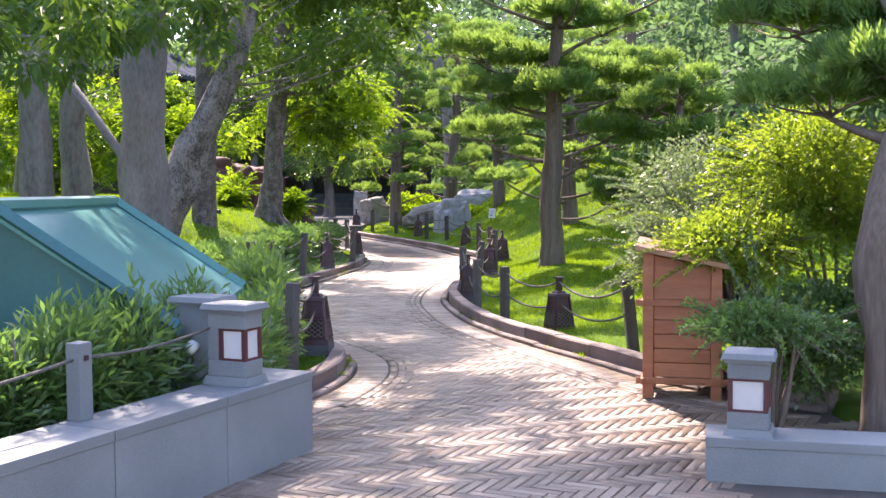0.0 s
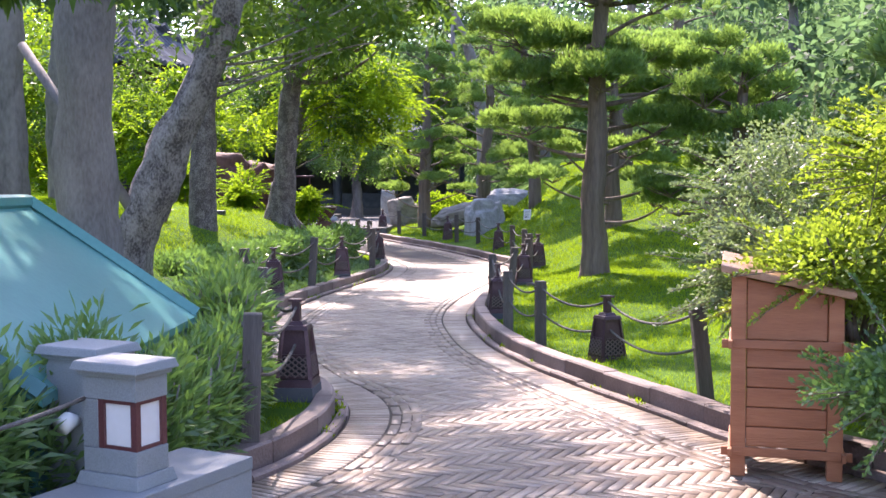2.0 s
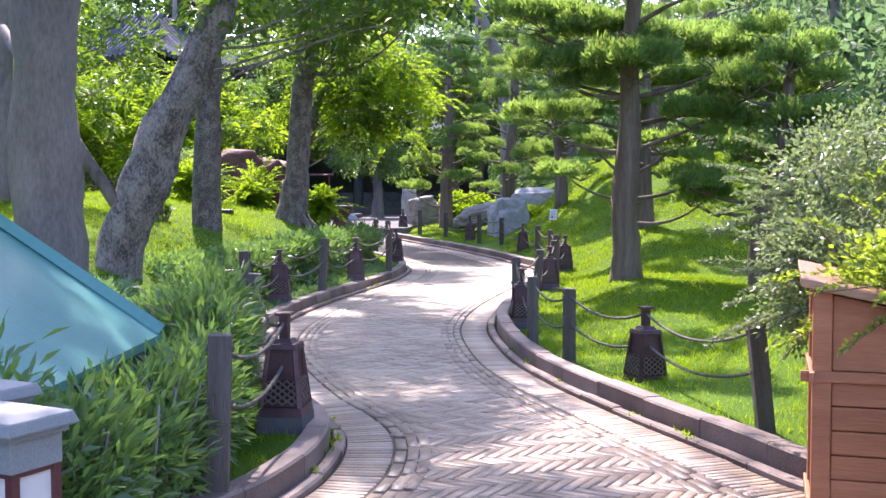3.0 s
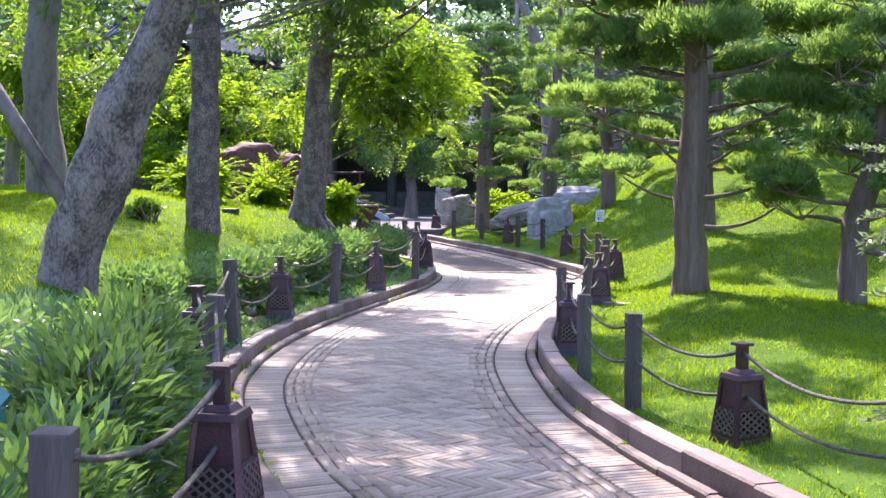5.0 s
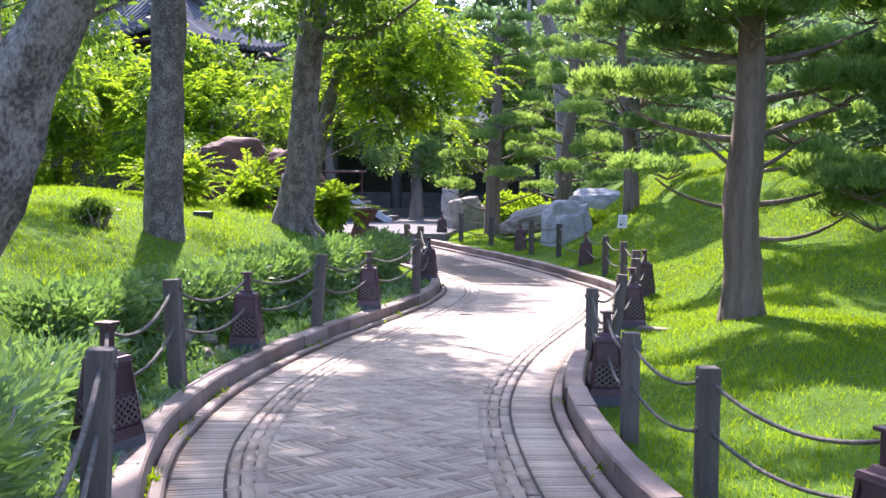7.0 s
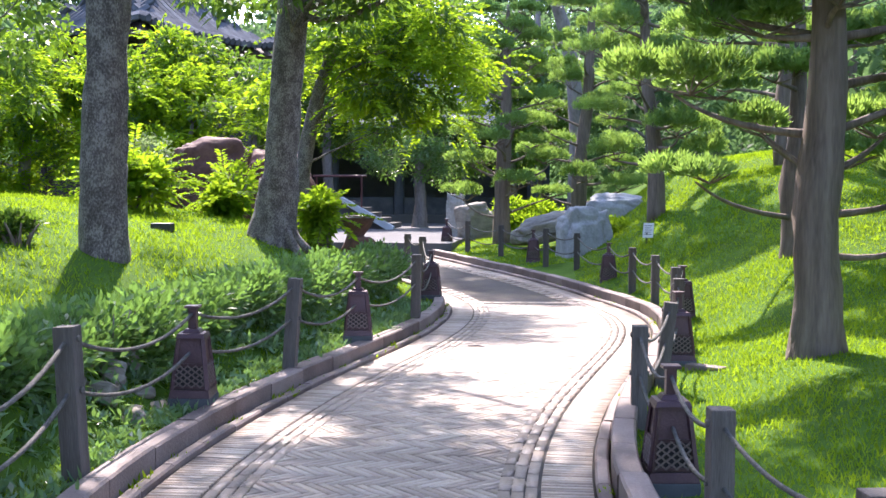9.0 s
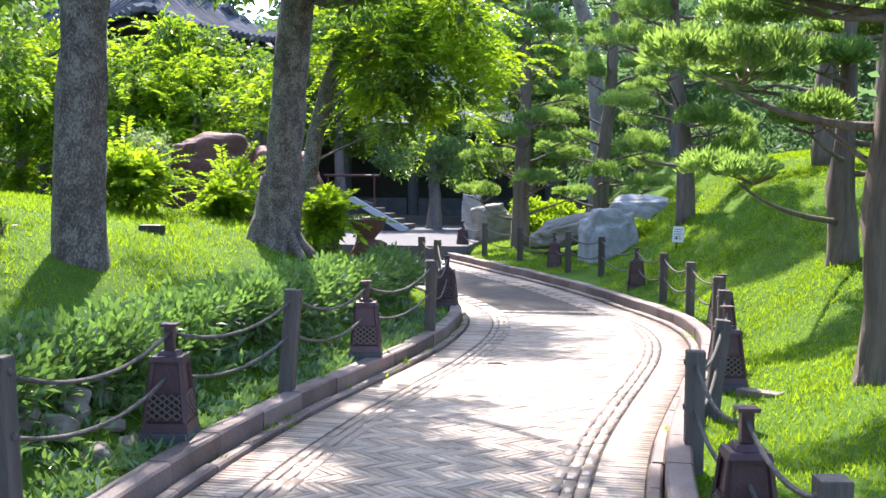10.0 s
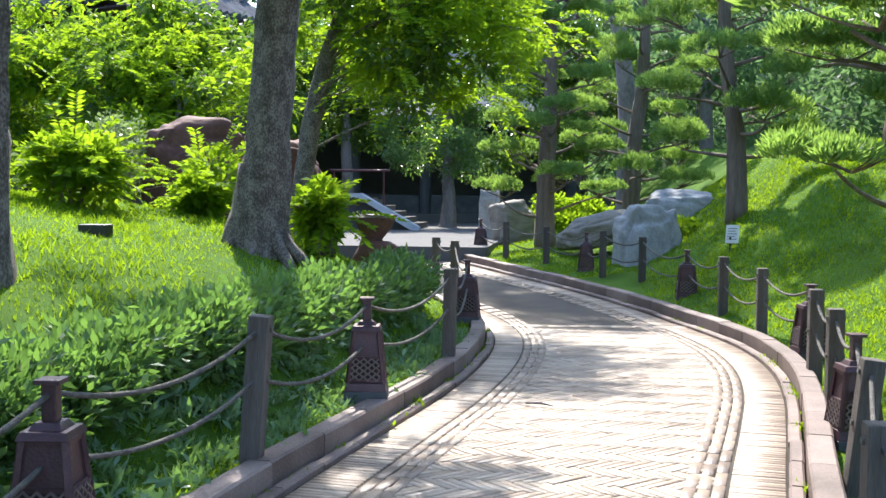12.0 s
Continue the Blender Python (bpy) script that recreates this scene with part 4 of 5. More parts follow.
broad_tree("speckled_tree", -3.80, 17.0, [(0, 0, -0.2), (0.0, 0, 0.6), (0.03, 0, 1.6), (0.08, 0, 2.8), (0.2, 0, 4.4)], [0.21, 0.175, 0.165, 0.16, 0.08],
           scatter(30, 1.9, -0.5, 4.4, 1.8, 1.5, 0.8, 0.5, 0.9), "straight tree with dark lichen-speckled bark on the lawn", L_BROAD, 0.12, 760, foot=0.92, bark=M_BARK_SPECK)
buttressed = broad_tree("buttressed_tree", -3.30, 20.25, [(-0.02, 0, -0.2), (0, 0, 0.25), (0.08, 0, 0.9), (0.16, 0, 1.8), (0.24, 0, 2.8), (0.3, 0.1, 4.6)], [0.40, 0.25, 0.185, 0.175, 0.17, 0.08],
           scatter(30, 1.5, -1.7, 4.1, 1.8, 1.3, 0.8, 0.5, 0.9) + scatter(10, 0.4, -0.6, 2.95, 1.3, 0.8, 0.3, 0.4, 0.55) + [(-0.6, -0.2, 2.75, 0.5), (0.7, 0.2, 2.8, 0.5), (0.2, -0.8, 3.0, 0.5)], "grey tree with flaring buttressed foot beside the hedge", L_BROAD, 0.12, 800, foot=0.86, bark=M_BARK_SPECK)
root_flare(buttressed, 8, 0.42, 0.75, 0.075, M_BARK_SPECK)
broad_tree("tree", -5.9, 15.4, [(0, 0, -0.2), (0, 0, 1.5), (0.05, 0, 3.0), (0, 0, 4.6)], [0.26, 0.2, 0.19, 0.09], scatter(16, 0, 0.4, 4.4, 2.0, 2.0, 1.2, 0.5, 0.9), "grey-barked tree on the upper lawn", L_BROAD, 0.13, 260)
broad_tree("tree", -6.15, 18.0, [(0, 0, -0.2), (-0.1, 0, 1.5), (0.05, 0, 3.0), (0, 0, 4.6)], [0.28, 0.2, 0.17, 0.08], scatter(16, 0, 0.4, 4.0, 2.0, 2.0, 1.2, 0.5, 0.9) + scatter(14, 0.4, 0.8, 2.2, 1.4, 0.8, 0.7, 0.45, 0.7), "grey-barked tree with twin stems on the upper lawn", L_BROAD, 0.13, 260)
tagged(link_bm("prop_pole", tube([(-3.30, 12.45, 1.25), (-4.6, 12.9, 3.0)], [0.06, 0.05], 8, 0.1), M_BARK, smooth=True), "slanting bare timber pole propping the leaning tree", "pole")

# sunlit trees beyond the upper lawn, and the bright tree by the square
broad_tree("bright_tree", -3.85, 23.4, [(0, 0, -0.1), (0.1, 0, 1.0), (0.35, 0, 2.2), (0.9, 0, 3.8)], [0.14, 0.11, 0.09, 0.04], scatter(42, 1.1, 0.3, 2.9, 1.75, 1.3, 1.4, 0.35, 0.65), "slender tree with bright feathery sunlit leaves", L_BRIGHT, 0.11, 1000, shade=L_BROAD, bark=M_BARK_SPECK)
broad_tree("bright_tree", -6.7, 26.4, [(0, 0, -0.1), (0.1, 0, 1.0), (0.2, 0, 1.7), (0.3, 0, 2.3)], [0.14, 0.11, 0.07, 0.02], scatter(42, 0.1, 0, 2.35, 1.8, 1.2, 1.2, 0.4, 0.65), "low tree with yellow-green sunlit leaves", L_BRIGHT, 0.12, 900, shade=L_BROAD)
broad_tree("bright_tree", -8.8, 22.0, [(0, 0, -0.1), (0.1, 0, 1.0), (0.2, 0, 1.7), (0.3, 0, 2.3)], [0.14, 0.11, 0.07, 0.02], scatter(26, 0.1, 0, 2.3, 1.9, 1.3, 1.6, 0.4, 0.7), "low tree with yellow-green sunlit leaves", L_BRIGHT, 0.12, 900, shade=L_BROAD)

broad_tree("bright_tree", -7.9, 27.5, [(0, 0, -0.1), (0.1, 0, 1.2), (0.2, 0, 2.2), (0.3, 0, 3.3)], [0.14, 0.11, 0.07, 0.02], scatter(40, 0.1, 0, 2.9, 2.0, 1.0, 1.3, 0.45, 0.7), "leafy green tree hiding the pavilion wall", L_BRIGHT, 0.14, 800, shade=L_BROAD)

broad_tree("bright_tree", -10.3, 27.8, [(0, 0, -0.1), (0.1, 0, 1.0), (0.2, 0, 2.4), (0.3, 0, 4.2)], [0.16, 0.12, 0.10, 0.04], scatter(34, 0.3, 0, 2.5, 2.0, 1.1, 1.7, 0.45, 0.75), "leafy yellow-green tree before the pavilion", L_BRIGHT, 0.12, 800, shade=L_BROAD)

# an added tree behind the boulders; its unseen high crown shades the far end of the path
broad_tree("tall_tree", 0.3, 36.0, [(0, 0, -0.1), (0.0, 0, 2.5), (-0.4, -0.4, 5.0), (-1.6, -1.6, 7.6)], [0.26, 0.20, 0.16, 0.07], scatter(30, -2.9, -3.0, 8.0, 2.0, 2.8, 0.8, 0.7, 1.1), "added tall tree whose unseen high crown shades the far path", L_BROAD, 0.2, 300)

# the far woods
def far_tree(x, y, h, r, mat, label):
    broad_tree("tree", x, y, [(0, 0, -0.2), (0.1, 0, h * 0.3), (0, 0, h * 0.6), (0, 0, h)], [0.26, 0.2, 0.14, 0.05], scatter(34, 0, 0, h * 0.55, r, r, h * 0.45, 0.9, 1.5), label, mat, 0.28, 140, foot=0.3, droop=0.2, sides=8)


for fx, fy, fh, fr in ((-22, 40, 9, 4.5), (-17, 37, 8, 4), (-13, 45, 10, 4.5), (-15, 29, 8, 3.5), (-1.0, 50, 10, 4.0), (2.5, 41, 8, 3.4), (3.5, 52, 12, 4.5), (6.5, 38, 8, 3.6),
                       (10, 34, 8, 3.6), (9.5, 44, 11, 4.5), (14, 40, 10, 4.5), (12.5, 27, 8, 3.4), (17, 31, 9, 4), (8.5, 21, 6, 2.6), (12, 18, 8, 3.4), (-13, 17, 8, 3.2), (-10.5, 12, 7, 3.0), (7.5, 27, 7, 2.8)):
    far_tree(fx, fy, fh, fr, L_FAR, "dense green woodland tree behind the garden")


def wood_edge(centre_x, centre_y, radius, a0, a1, height, n, label):
    """A bank of woodland round the garden: leaf clumps piled up, with a dark earth bank behind them."""
    chunks = []
    for _ in range(n):
        a = radians(rng.uniform(a0, a1))
        r = radius + rng.normal(0, 1.2)
        z = height * rng.random() ** 0.8
        c = (centre_x + r * math.sin(a), centre_y + r * math.cos(a), z + 0.2 * math.sin(5 * a))
        s = rng.uniform(0.9, 1.9)
        chunks.append(blob_leaves(c, (s, s, s * 0.65), 120, 0.45, 0.24, 0.2, 0.45, 0.2))
    v, f = merge(chunks)
    return tagged(mesh_np("woodland", v, f, L_FAR), label, "woodland", kind="stuff")


wood_edge(0, 24, 36, -72, 62, 15.5, 1100, "dense green woodland closing off the garden")
wood_edge(0, 8, 24, 62, 150, 9, 200, "green woodland behind the lawn")
wood_edge(0, 8, 22, -165, -72, 9, 240, "green woodland behind the lawn")


# ---------- added backdrop slope, closes the sky gaps behind everything ---
def hillside():
    n, m = 90, 10
    v = []
    for j in range(m):
        k = j / (m - 1)
        for i in range(n):
            a = radians(-100 + 200 * i / (n - 1))
            r = 43 + 22 * k
            h = 13 * math.sin(k * 1.57) * (1 + 0.12 * noise.noise(Vector((a * 4, k * 3, 0))))
            v.append((r * math.sin(a), 22 + r * math.cos(a), h - 0.2))
    idx = np.arange(n * m).reshape(m, n)
    f = np.stack([idx[:-1, :-1], idx[:-1, 1:], idx[1:, 1:], idx[1:, :-1]], -1).reshape(-1, 4)
    return tagged(mesh_np("backdrop", np.array(v), f, M_TURF, smooth=True), "green backdrop slope that closes the sky gaps", "hillside", kind="structure")


hillside()


# ---------- hedges and shrubs ----------
def hedge(line, half, height, n, leaf, width, mat, label, foot=None, name="hedge", up=0.7, lumps=26):
    """A clipped but shaggy hedge along a line: twiggy stems and leaf clumps."""
    pts = spline(line, lumps)
    t = empty(name, Matrix.Translation((pts[0][0], pts[0][1], 0)), label, "hedge")
    o = np.array((pts[0][0], pts[0][1], 0))
    st, chunks = bmesh.new(), []
    for i, (x, y) in enumerate(pts):
        z = ground_z(x, y) if foot is None else foot
        for k in range(3):
            w, q = rng.uniform(0, 6.28), half * rng.random()
            limb(st, np.array((x + 0.3 * q * math.cos(w), y + 0.3 * q * math.sin(w), z - 0.05)) - o, np.array((x + q * math.cos(w), y + q * math.sin(w), z + height * 0.85)) - o, 0.010, 0.004, 0.3, 4, i + k)
        for k in range(4):
            c = np.array((x + rng.uniform(-0.5, 0.5) * half, y + rng.uniform(-0.5, 0.5) * half, z + height * rng.uniform(0.35, 0.72))) - o
            chunks.append(blob_leaves(c, (half * 0.72, half * 0.72, height * 0.33), n // (4 * lumps), leaf, width, up, 0.45, 0.15))
    tagged(part("stemwork", st, M_BARK, t, smooth=True), kind="stuff")
    v, f = merge(chunks)
    mesh_np("foliage", v, f, mat, t)
    return t


hedge([(-3.1, 3.3), (-2.42, 4.38), (-1.90, 5.05), (-1.68, 5.50), (-1.40, 6.2)], 0.25, 0.92, 28000, 0.10, 0.020, L_HEDGE, "dense dark green narrow-leaved hedge behind the granite wall", 0.02)
hedge([(-1.31, 6.35), (-1.28, 7.2), (-1.33, 8.1)], 0.24, 0.70, 12000, 0.10, 0.020, L_HEDGE, "dense dark green narrow-leaved hedge below the roof edge", 0.04)
hedge([(-1.50, 8.55), (-1.58, 9.0), (-1.68, 9.5)], 0.30, 0.85, 11000, 0.10, 0.020, L_HEDGE, "dense dark green narrow-leaved bush beside the lamp", 0.10)
hedge([(-2.0, 9.8), (-2.25, 10.4), (-2.45, 10.9)], 0.34, 0.50, 11000, 0.115, 0.024, L_STRAP, "low bed of strap-leaved green plants behind the fence", 0.12, "plant_bed")
hedge([(-2.6, 10.2), (-2.8, 11.3), (-3.05, 12.3), (-3.1, 13.1)], 0.46, 0.27, 19000, 0.115, 0.024, L_STRAP, "low bed of broad strap-leaved green plants", 0.22, "plant_bed")
hedge([(-3.15, 10.0), (-3.35, 11.2), (-3.55, 12.0)], 0.45, 0.26, 11000, 0.115, 0.024, L_STRAP, "low bed of broad strap-leaved green plants", 0.40, "plant_bed")
hedge([(-3.15, 13.2), (-3.15, 14.6), (-3.02, 16.0), (-2.86, 17.4)], 0.33, 0.52, 27000, 0.08, 0.030, L_HEDGE, "shaggy dark green hedge behind the rope fence", 0.26)
hedge([(-2.84, 17.4), (-2.64, 18.6), (-2.42, 20.0), (-2.25, 21.6)], 0.33, 0.58, 27000, 0.08, 0.030, L_HEDGE, "shaggy dark green hedge behind the rope fence", 0.26)

shrub("sunlit_shrub", -2.88, 20.95, 0.88, (0.28, 0.28, 0.34), 1500, 0.11, 0.05, L_BRIGHT, "sunlit yellow-green shrub beside the buttressed tree", 0.5, 0.3, 8, sprays=20)
shrub("sunlit_shrub", -4.3, 21.7, 1.12, (0.48, 0.42, 0.38), 1900, 0.12, 0.05, L_BRIGHT, "sunlit yellow-green leafy shrub on the upper lawn", 0.6, 0.3, 8, sprays=46)
shrub("sunlit_shrub", -5.1, 20.6, 1.24, (0.52, 0.42, 0.38), 1900, 0.12, 0.05, L_BRIGHT, "sunlit yellow-green leafy shrub on the upper lawn", 0.6, 0.3, 8, sprays=46)
shrub("grey_shrub", -6.05, 23.4, 1.15, (0.55, 0.5, 0.68), 3600, 0.07, 0.035, L_SILVER, "grey-green small-leaved shrub on the upper lawn", 0.3, 0.2, 10)
shrub("small_shrub", -4.3, 16.6, 1.05, (0.28, 0.25, 0.13), 900, 0.06, 0.03, L_BROAD, "small low shrub on the lawn under the trees", 0.5, 0.1, 6)
shrub("green_shrub", -0.9, 34.0, 0.42, (1.0, 0.8, 0.55), 5000, 0.10, 0.06, L_BRIGHT, "rounded bright green shrub among the boulders", 0.5, 0.1, 10)
shrub("green_shrub", 0.75, 28.6, 0.5, (0.5, 0.5, 0.28), 2200, 0.08, 0.05, L_BRIGHT, "low bright green shrub beside the boulder", 0.5, 0.1, 8)

# shrubs over the wooden cabinet
shrub("silver_shrub", 2.12, 8.75, 0.42, (0.56, 0.55, 0.50), 14000, 0.042, 0.020, L_SILVER, "arching shrub with tiny silvery leaves beside the cabinet", 0.2, 0.2, 14, sprays=70)
shrub("silver_shrub", 2.45, 9.4, 0.75, (0.85, 0.6, 0.62), 11000, 0.042, 0.020, L_SILVER, "tall arching shrub with tiny silvery leaves", 0.2, 0.2, 14, sprays=60)
shrub("golden_shrub", 2.12, 7.45, 0.72, (0.50, 0.42, 0.33), 11000, 0.040, 0.022, L_GOLD, "rounded yellow-green shrub hanging over the cabinet lid", 0.3, 0.2, 12, sprays=46)
shrub("golden_shrub", 3.05, 8.0, 0.30, (0.95, 0.6, 0.62), 26000, 0.045, 0.024, L_GOLD, "large yellow-green small-leaved shrub behind the cabinet", 0.3, 0.2, 16, sprays=80, lift=0.6)
shrub("dark_shrub", 2.00, 6.25, 0.0, (0.44, 0.30, 0.15), 9000, 0.036, 0.020, L_HEDGE, "spreading dark blue-green shrub on bare stems behind the lantern", 0.3, 0.1, 14, sprays=26, lift=0.5)
# added bush mass that stands for the shaded hollow right of the cabinet
shrub("dark_shrub", 2.55, 7.1, 0.05, (0.50, 0.45, 0.42), 12000, 0.045, 0.024, L_HEDGE, "dense dark green shrub added to fill the dark hollow by the cabinet", 0.3, 0.1, 14, sprays=20)
shrub("dark_shrub", 3.4, 6.9, 0.10, (0.95, 0.5, 0.55), 12000, 0.045, 0.024, L_HEDGE, "dense dark green shrub by the low wall", 0.3, 0.1, 14, sprays=30)
# the pads above 3.4 m are added out of view, to shade the forecourt
cloud_pine(2.62, 6.15, [(-0.1, 0.7, 2.05, 0.55, 0.2), (0.5, 0.9, 2.3, 0.7, 0.25), (0.4, 0.2, 2.2, 0.6, 0.22), (1.0, 0.3, 2.1, 0.6, 0.25), (0.9, 1.2, 2.6, 0.9, 0.3), (0.0, 1.6, 2.7, 0.6, 0.22), (1.6, 0.6, 2.5, 0.7, 0.3), (0.6, 1.8, 3.6, 0.8, 0.3), (-0.5, 2.2, 3.9, 0.8, 0.3), (0.2, 3.0, 4.2, 0.8, 0.3), (1.5, 2.2, 3.8, 0.9, 0.3), (-1.2, 3.0, 4.4, 0.7, 0.3), (-1.6, 2.0, 4.3, 0.6, 0.3)],
           [(0, 0, -0.1), (0.03, 0, 0.5), (-0.05, 0.05, 1.0), (0.12, 0.2, 1.6), (0.4, 0.6, 2.4), (0.3, 1.6, 3.4), (0.0, 2.4, 4.0)], [0.15, 0.11, 0.10, 0.09, 0.07, 0.05, 0.03], "gnarled dark-stemmed pine spreading over the low wall", 2.2, 0.0, 0.07, L_PINE, M_BARK_PINE)

# leafy overhang at the entrance, hung from the banyan
broad_tree("overhanging_tree", -3.7, 7.6, [(0, 0, -0.1), (0.0, 0, 1.5), (0.2, -0.2, 2.6), (0.6, -0.4, 3.4)], [0.15, 0.12, 0.10, 0.05],
           [(1.3, -0.6, 2.35, 0.35), (1.7, -0.3, 2.5, 0.35), (2.1, 0.0, 2.62, 0.35), (1.0, -1.0, 2.25, 0.35), (1.5, -1.2, 2.45, 0.35), (0.9, -0.3, 2.55, 0.42), (0.4, -0.7, 2.35, 0.45), (1.5, 0.2, 2.75, 0.4), (-0.1, -0.5, 2.2, 0.45), (0.3, 0.3, 2.9, 0.6), (1.2, 0.9, 3.2, 0.6), (-0.6, 0.6, 2.7, 0.6)],
           "drooping leafy tree over the roof", L_BROAD, 0.09, 2600, foot=0.1, droop=0.5)


# ---------- boulders, stone table, sign ----------
def boulder(x, y, foot, size, mat, label, seed, squareness=0.5, turn=0.0, tilt=0.0):
    bm = bmesh.new()
    bmesh.ops.create_icosphere(bm, subdivisions=5 if size[0] > 0.2 else 3, radius=1.0)
    for v in bm.verts:
        p = v.co.copy()
        q = Vector([math.copysign(abs(c) ** squareness, c) for c in p])
        n1 = noise.noise(p * 1.3 + Vector((seed, 0, 0)))
        n2 = noise.noise(p * 3.1 + Vector((0, seed, 0)))
        cell = noise.cell(p * 2.3 + Vector((seed, seed, 0)))
        v.co = q * (1 + 0.22 * n1 + 0.10 * n2 + 0.035 * cell + 0.03 * noise.noise(p * 9))
        v.co.x *= size[0]
        v.co.y *= size[1]
        v.co.z *= size[2]
    ob = link_bm("boulder", bm, mat, smooth=True)
    ob.matrix_basis = Matrix.Translation((x, y, foot + size[2] * 0.72)) @ rot_z(turn) @ Matrix.Rotation(radians(tilt), 4, 'Y')
    return tagged(ob, label, "boulder")


boulder(0.29, 28.0, 0.12, (0.44, 0.40, 0.64), M_ROCK, "upright pale grey boulder with a fissured face", 1.3, 0.55, 15)
boulder(1.07, 29.9, 0.74, (0.68, 0.50, 0.42), M_ROCK, "large whitish jagged boulder on the grass mound", 4.1, 0.7, -12, 8)
boulder(-0.38, 29.7, 0.62, (0.70, 0.42, 0.25), M_ROCK_TAN, "long low tan boulder with layered bands", 7.7, 0.7, 8, -14)
boulder(-2.10, 33.2, 0.40, (0.38, 0.36, 0.50), M_ROCK_TAN, "upright tan boulder beside the pine", 2.9, 0.55, 30)
boulder(-2.62, 34.2, 0.40, (0.22, 0.22, 0.62), M_ROCK, "square grey stone marker at the path's end", 9.2, 0.3, 0)
boulder(-5.25, 24.0, 0.95, (0.62, 0.5, 0.72), M_ROCK_RED, "tall dark red-brown rock behind the upper lawn", 5.5, 0.6, 20)
boulder(-4.45, 24.7, 0.85, (0.50, 0.45, 0.70), M_ROCK_RED, "dark red-brown rock behind the upper lawn", 6.1, 0.6, -30)
for k in range(9):
    w, q = 2.4 * k, 0.10 * math.sqrt(k)
    sx, sy = -2.86 + 0.9 * q * math.cos(w), 15.0 + 1.5 * q * math.sin(w)
    boulder(sx, sy, ground_z(sx, sy) - 0.03, (rng.uniform(0.05, 0.11), rng.uniform(0.05, 0.11), rng.uniform(0.04, 0.09)), M_ROCK_TAN, "small rough grey stone half hidden under the hedge", 3.3 + 1.7 * k, 0.5, 40 * k, 25)


def stone_table(x, y, foot):
    t = empty("stone_table", Matrix.Translation((x, y, foot)), "rough red-brown petrified stump with a flat pale top", "rock")
    bm = tube([(0, 0, -0.15), (0.02, 0, 0.05), (0.0, 0, 0.16), (0.03, 0, 0.30), (0.02, 0, 0.42)], [0.27, 0.20, 0.14, 0.20, 0.29], 18, 0.35, 3)
    part("stump", bm, M_ROCK_RED, t, smooth=True)
    part("top", tube([(0.02, 0, 0.415), (0.02, 0, 0.445)], [0.30, 0.27], 18, 0.25, 3), M_ROCK_TAN, t, "pale flat weathered top")
    b = tube([(0.12, -0.15, -0.1), (0.13, -0.15, 0.10), (0.13, -0.15, 0.14)], [0.2, 0.19, 0.12], 12, 0.4, 8)
    part("root", b, M_ROCK_RED, t, smooth=True)
    return t


stone_table(-3.12, 24.0, 0.69)


def info_sign(x, y, foot):
    t = empty("information_sign", Matrix.Translation((x, y, foot)) @ rot_z(-22), "small white notice board on a thin dark post in the grass", "sign")
    part("post", box(-0.012, 0.012, -0.012, 0.012, -0.1, 0.48, 0.002), M_BLACK, t)
    bd = box(-0.085, 0.085, -0.008, 0.008, 0, 0.24, 0.004)
    bmesh.ops.transform(bd, matrix=Matrix.Translation((0.02, -0.015, 0.40)) @ Matrix.Rotation(radians(-14), 4, 'X'), verts=bd.verts)
    board = part("board", bd, M_SIGN, t, "white board with grey print")
    pr = bmesh.new()
    for k in range(5):
        box(-0.06, 0.06 - 0.02 * (k % 2), -0.0105, -0.0085, 0.05 + 0.035 * k, 0.058 + 0.035 * k, 0, pr)
    bmesh.ops.transform(pr, matrix=Matrix.Translation((0.02, -0.015, 0.40)) @ Matrix.Rotation(radians(-14), 4, 'X'), verts=pr.verts)
    part("print", pr, M_ROOF, board, "rows of small grey print")
    return t


info_sign(1.23, 25.8, 0.38)
tagged(link_bm("ground_spotlight", box(-0.10, 0.10, -0.07, 0.07, -0.02, 0.07, 0.01), M_BLACK), "small dark ground spotlight on the lawn", "spotlight").matrix_basis = Matrix.Translation((-4.05, 18.9, 1.08))
slab = tagged(link_bm("stone_slab", box(-0.16, 0.16, -0.06, 0.06, -0.05, 0.035, 0.01), M_KERB), "flat pale stone slab lying in the grass", "slab")
slab.matrix_basis = Matrix.Translation((1.02, 17.5, ground_z(1.02, 17.5))) @ rot_z(-35)


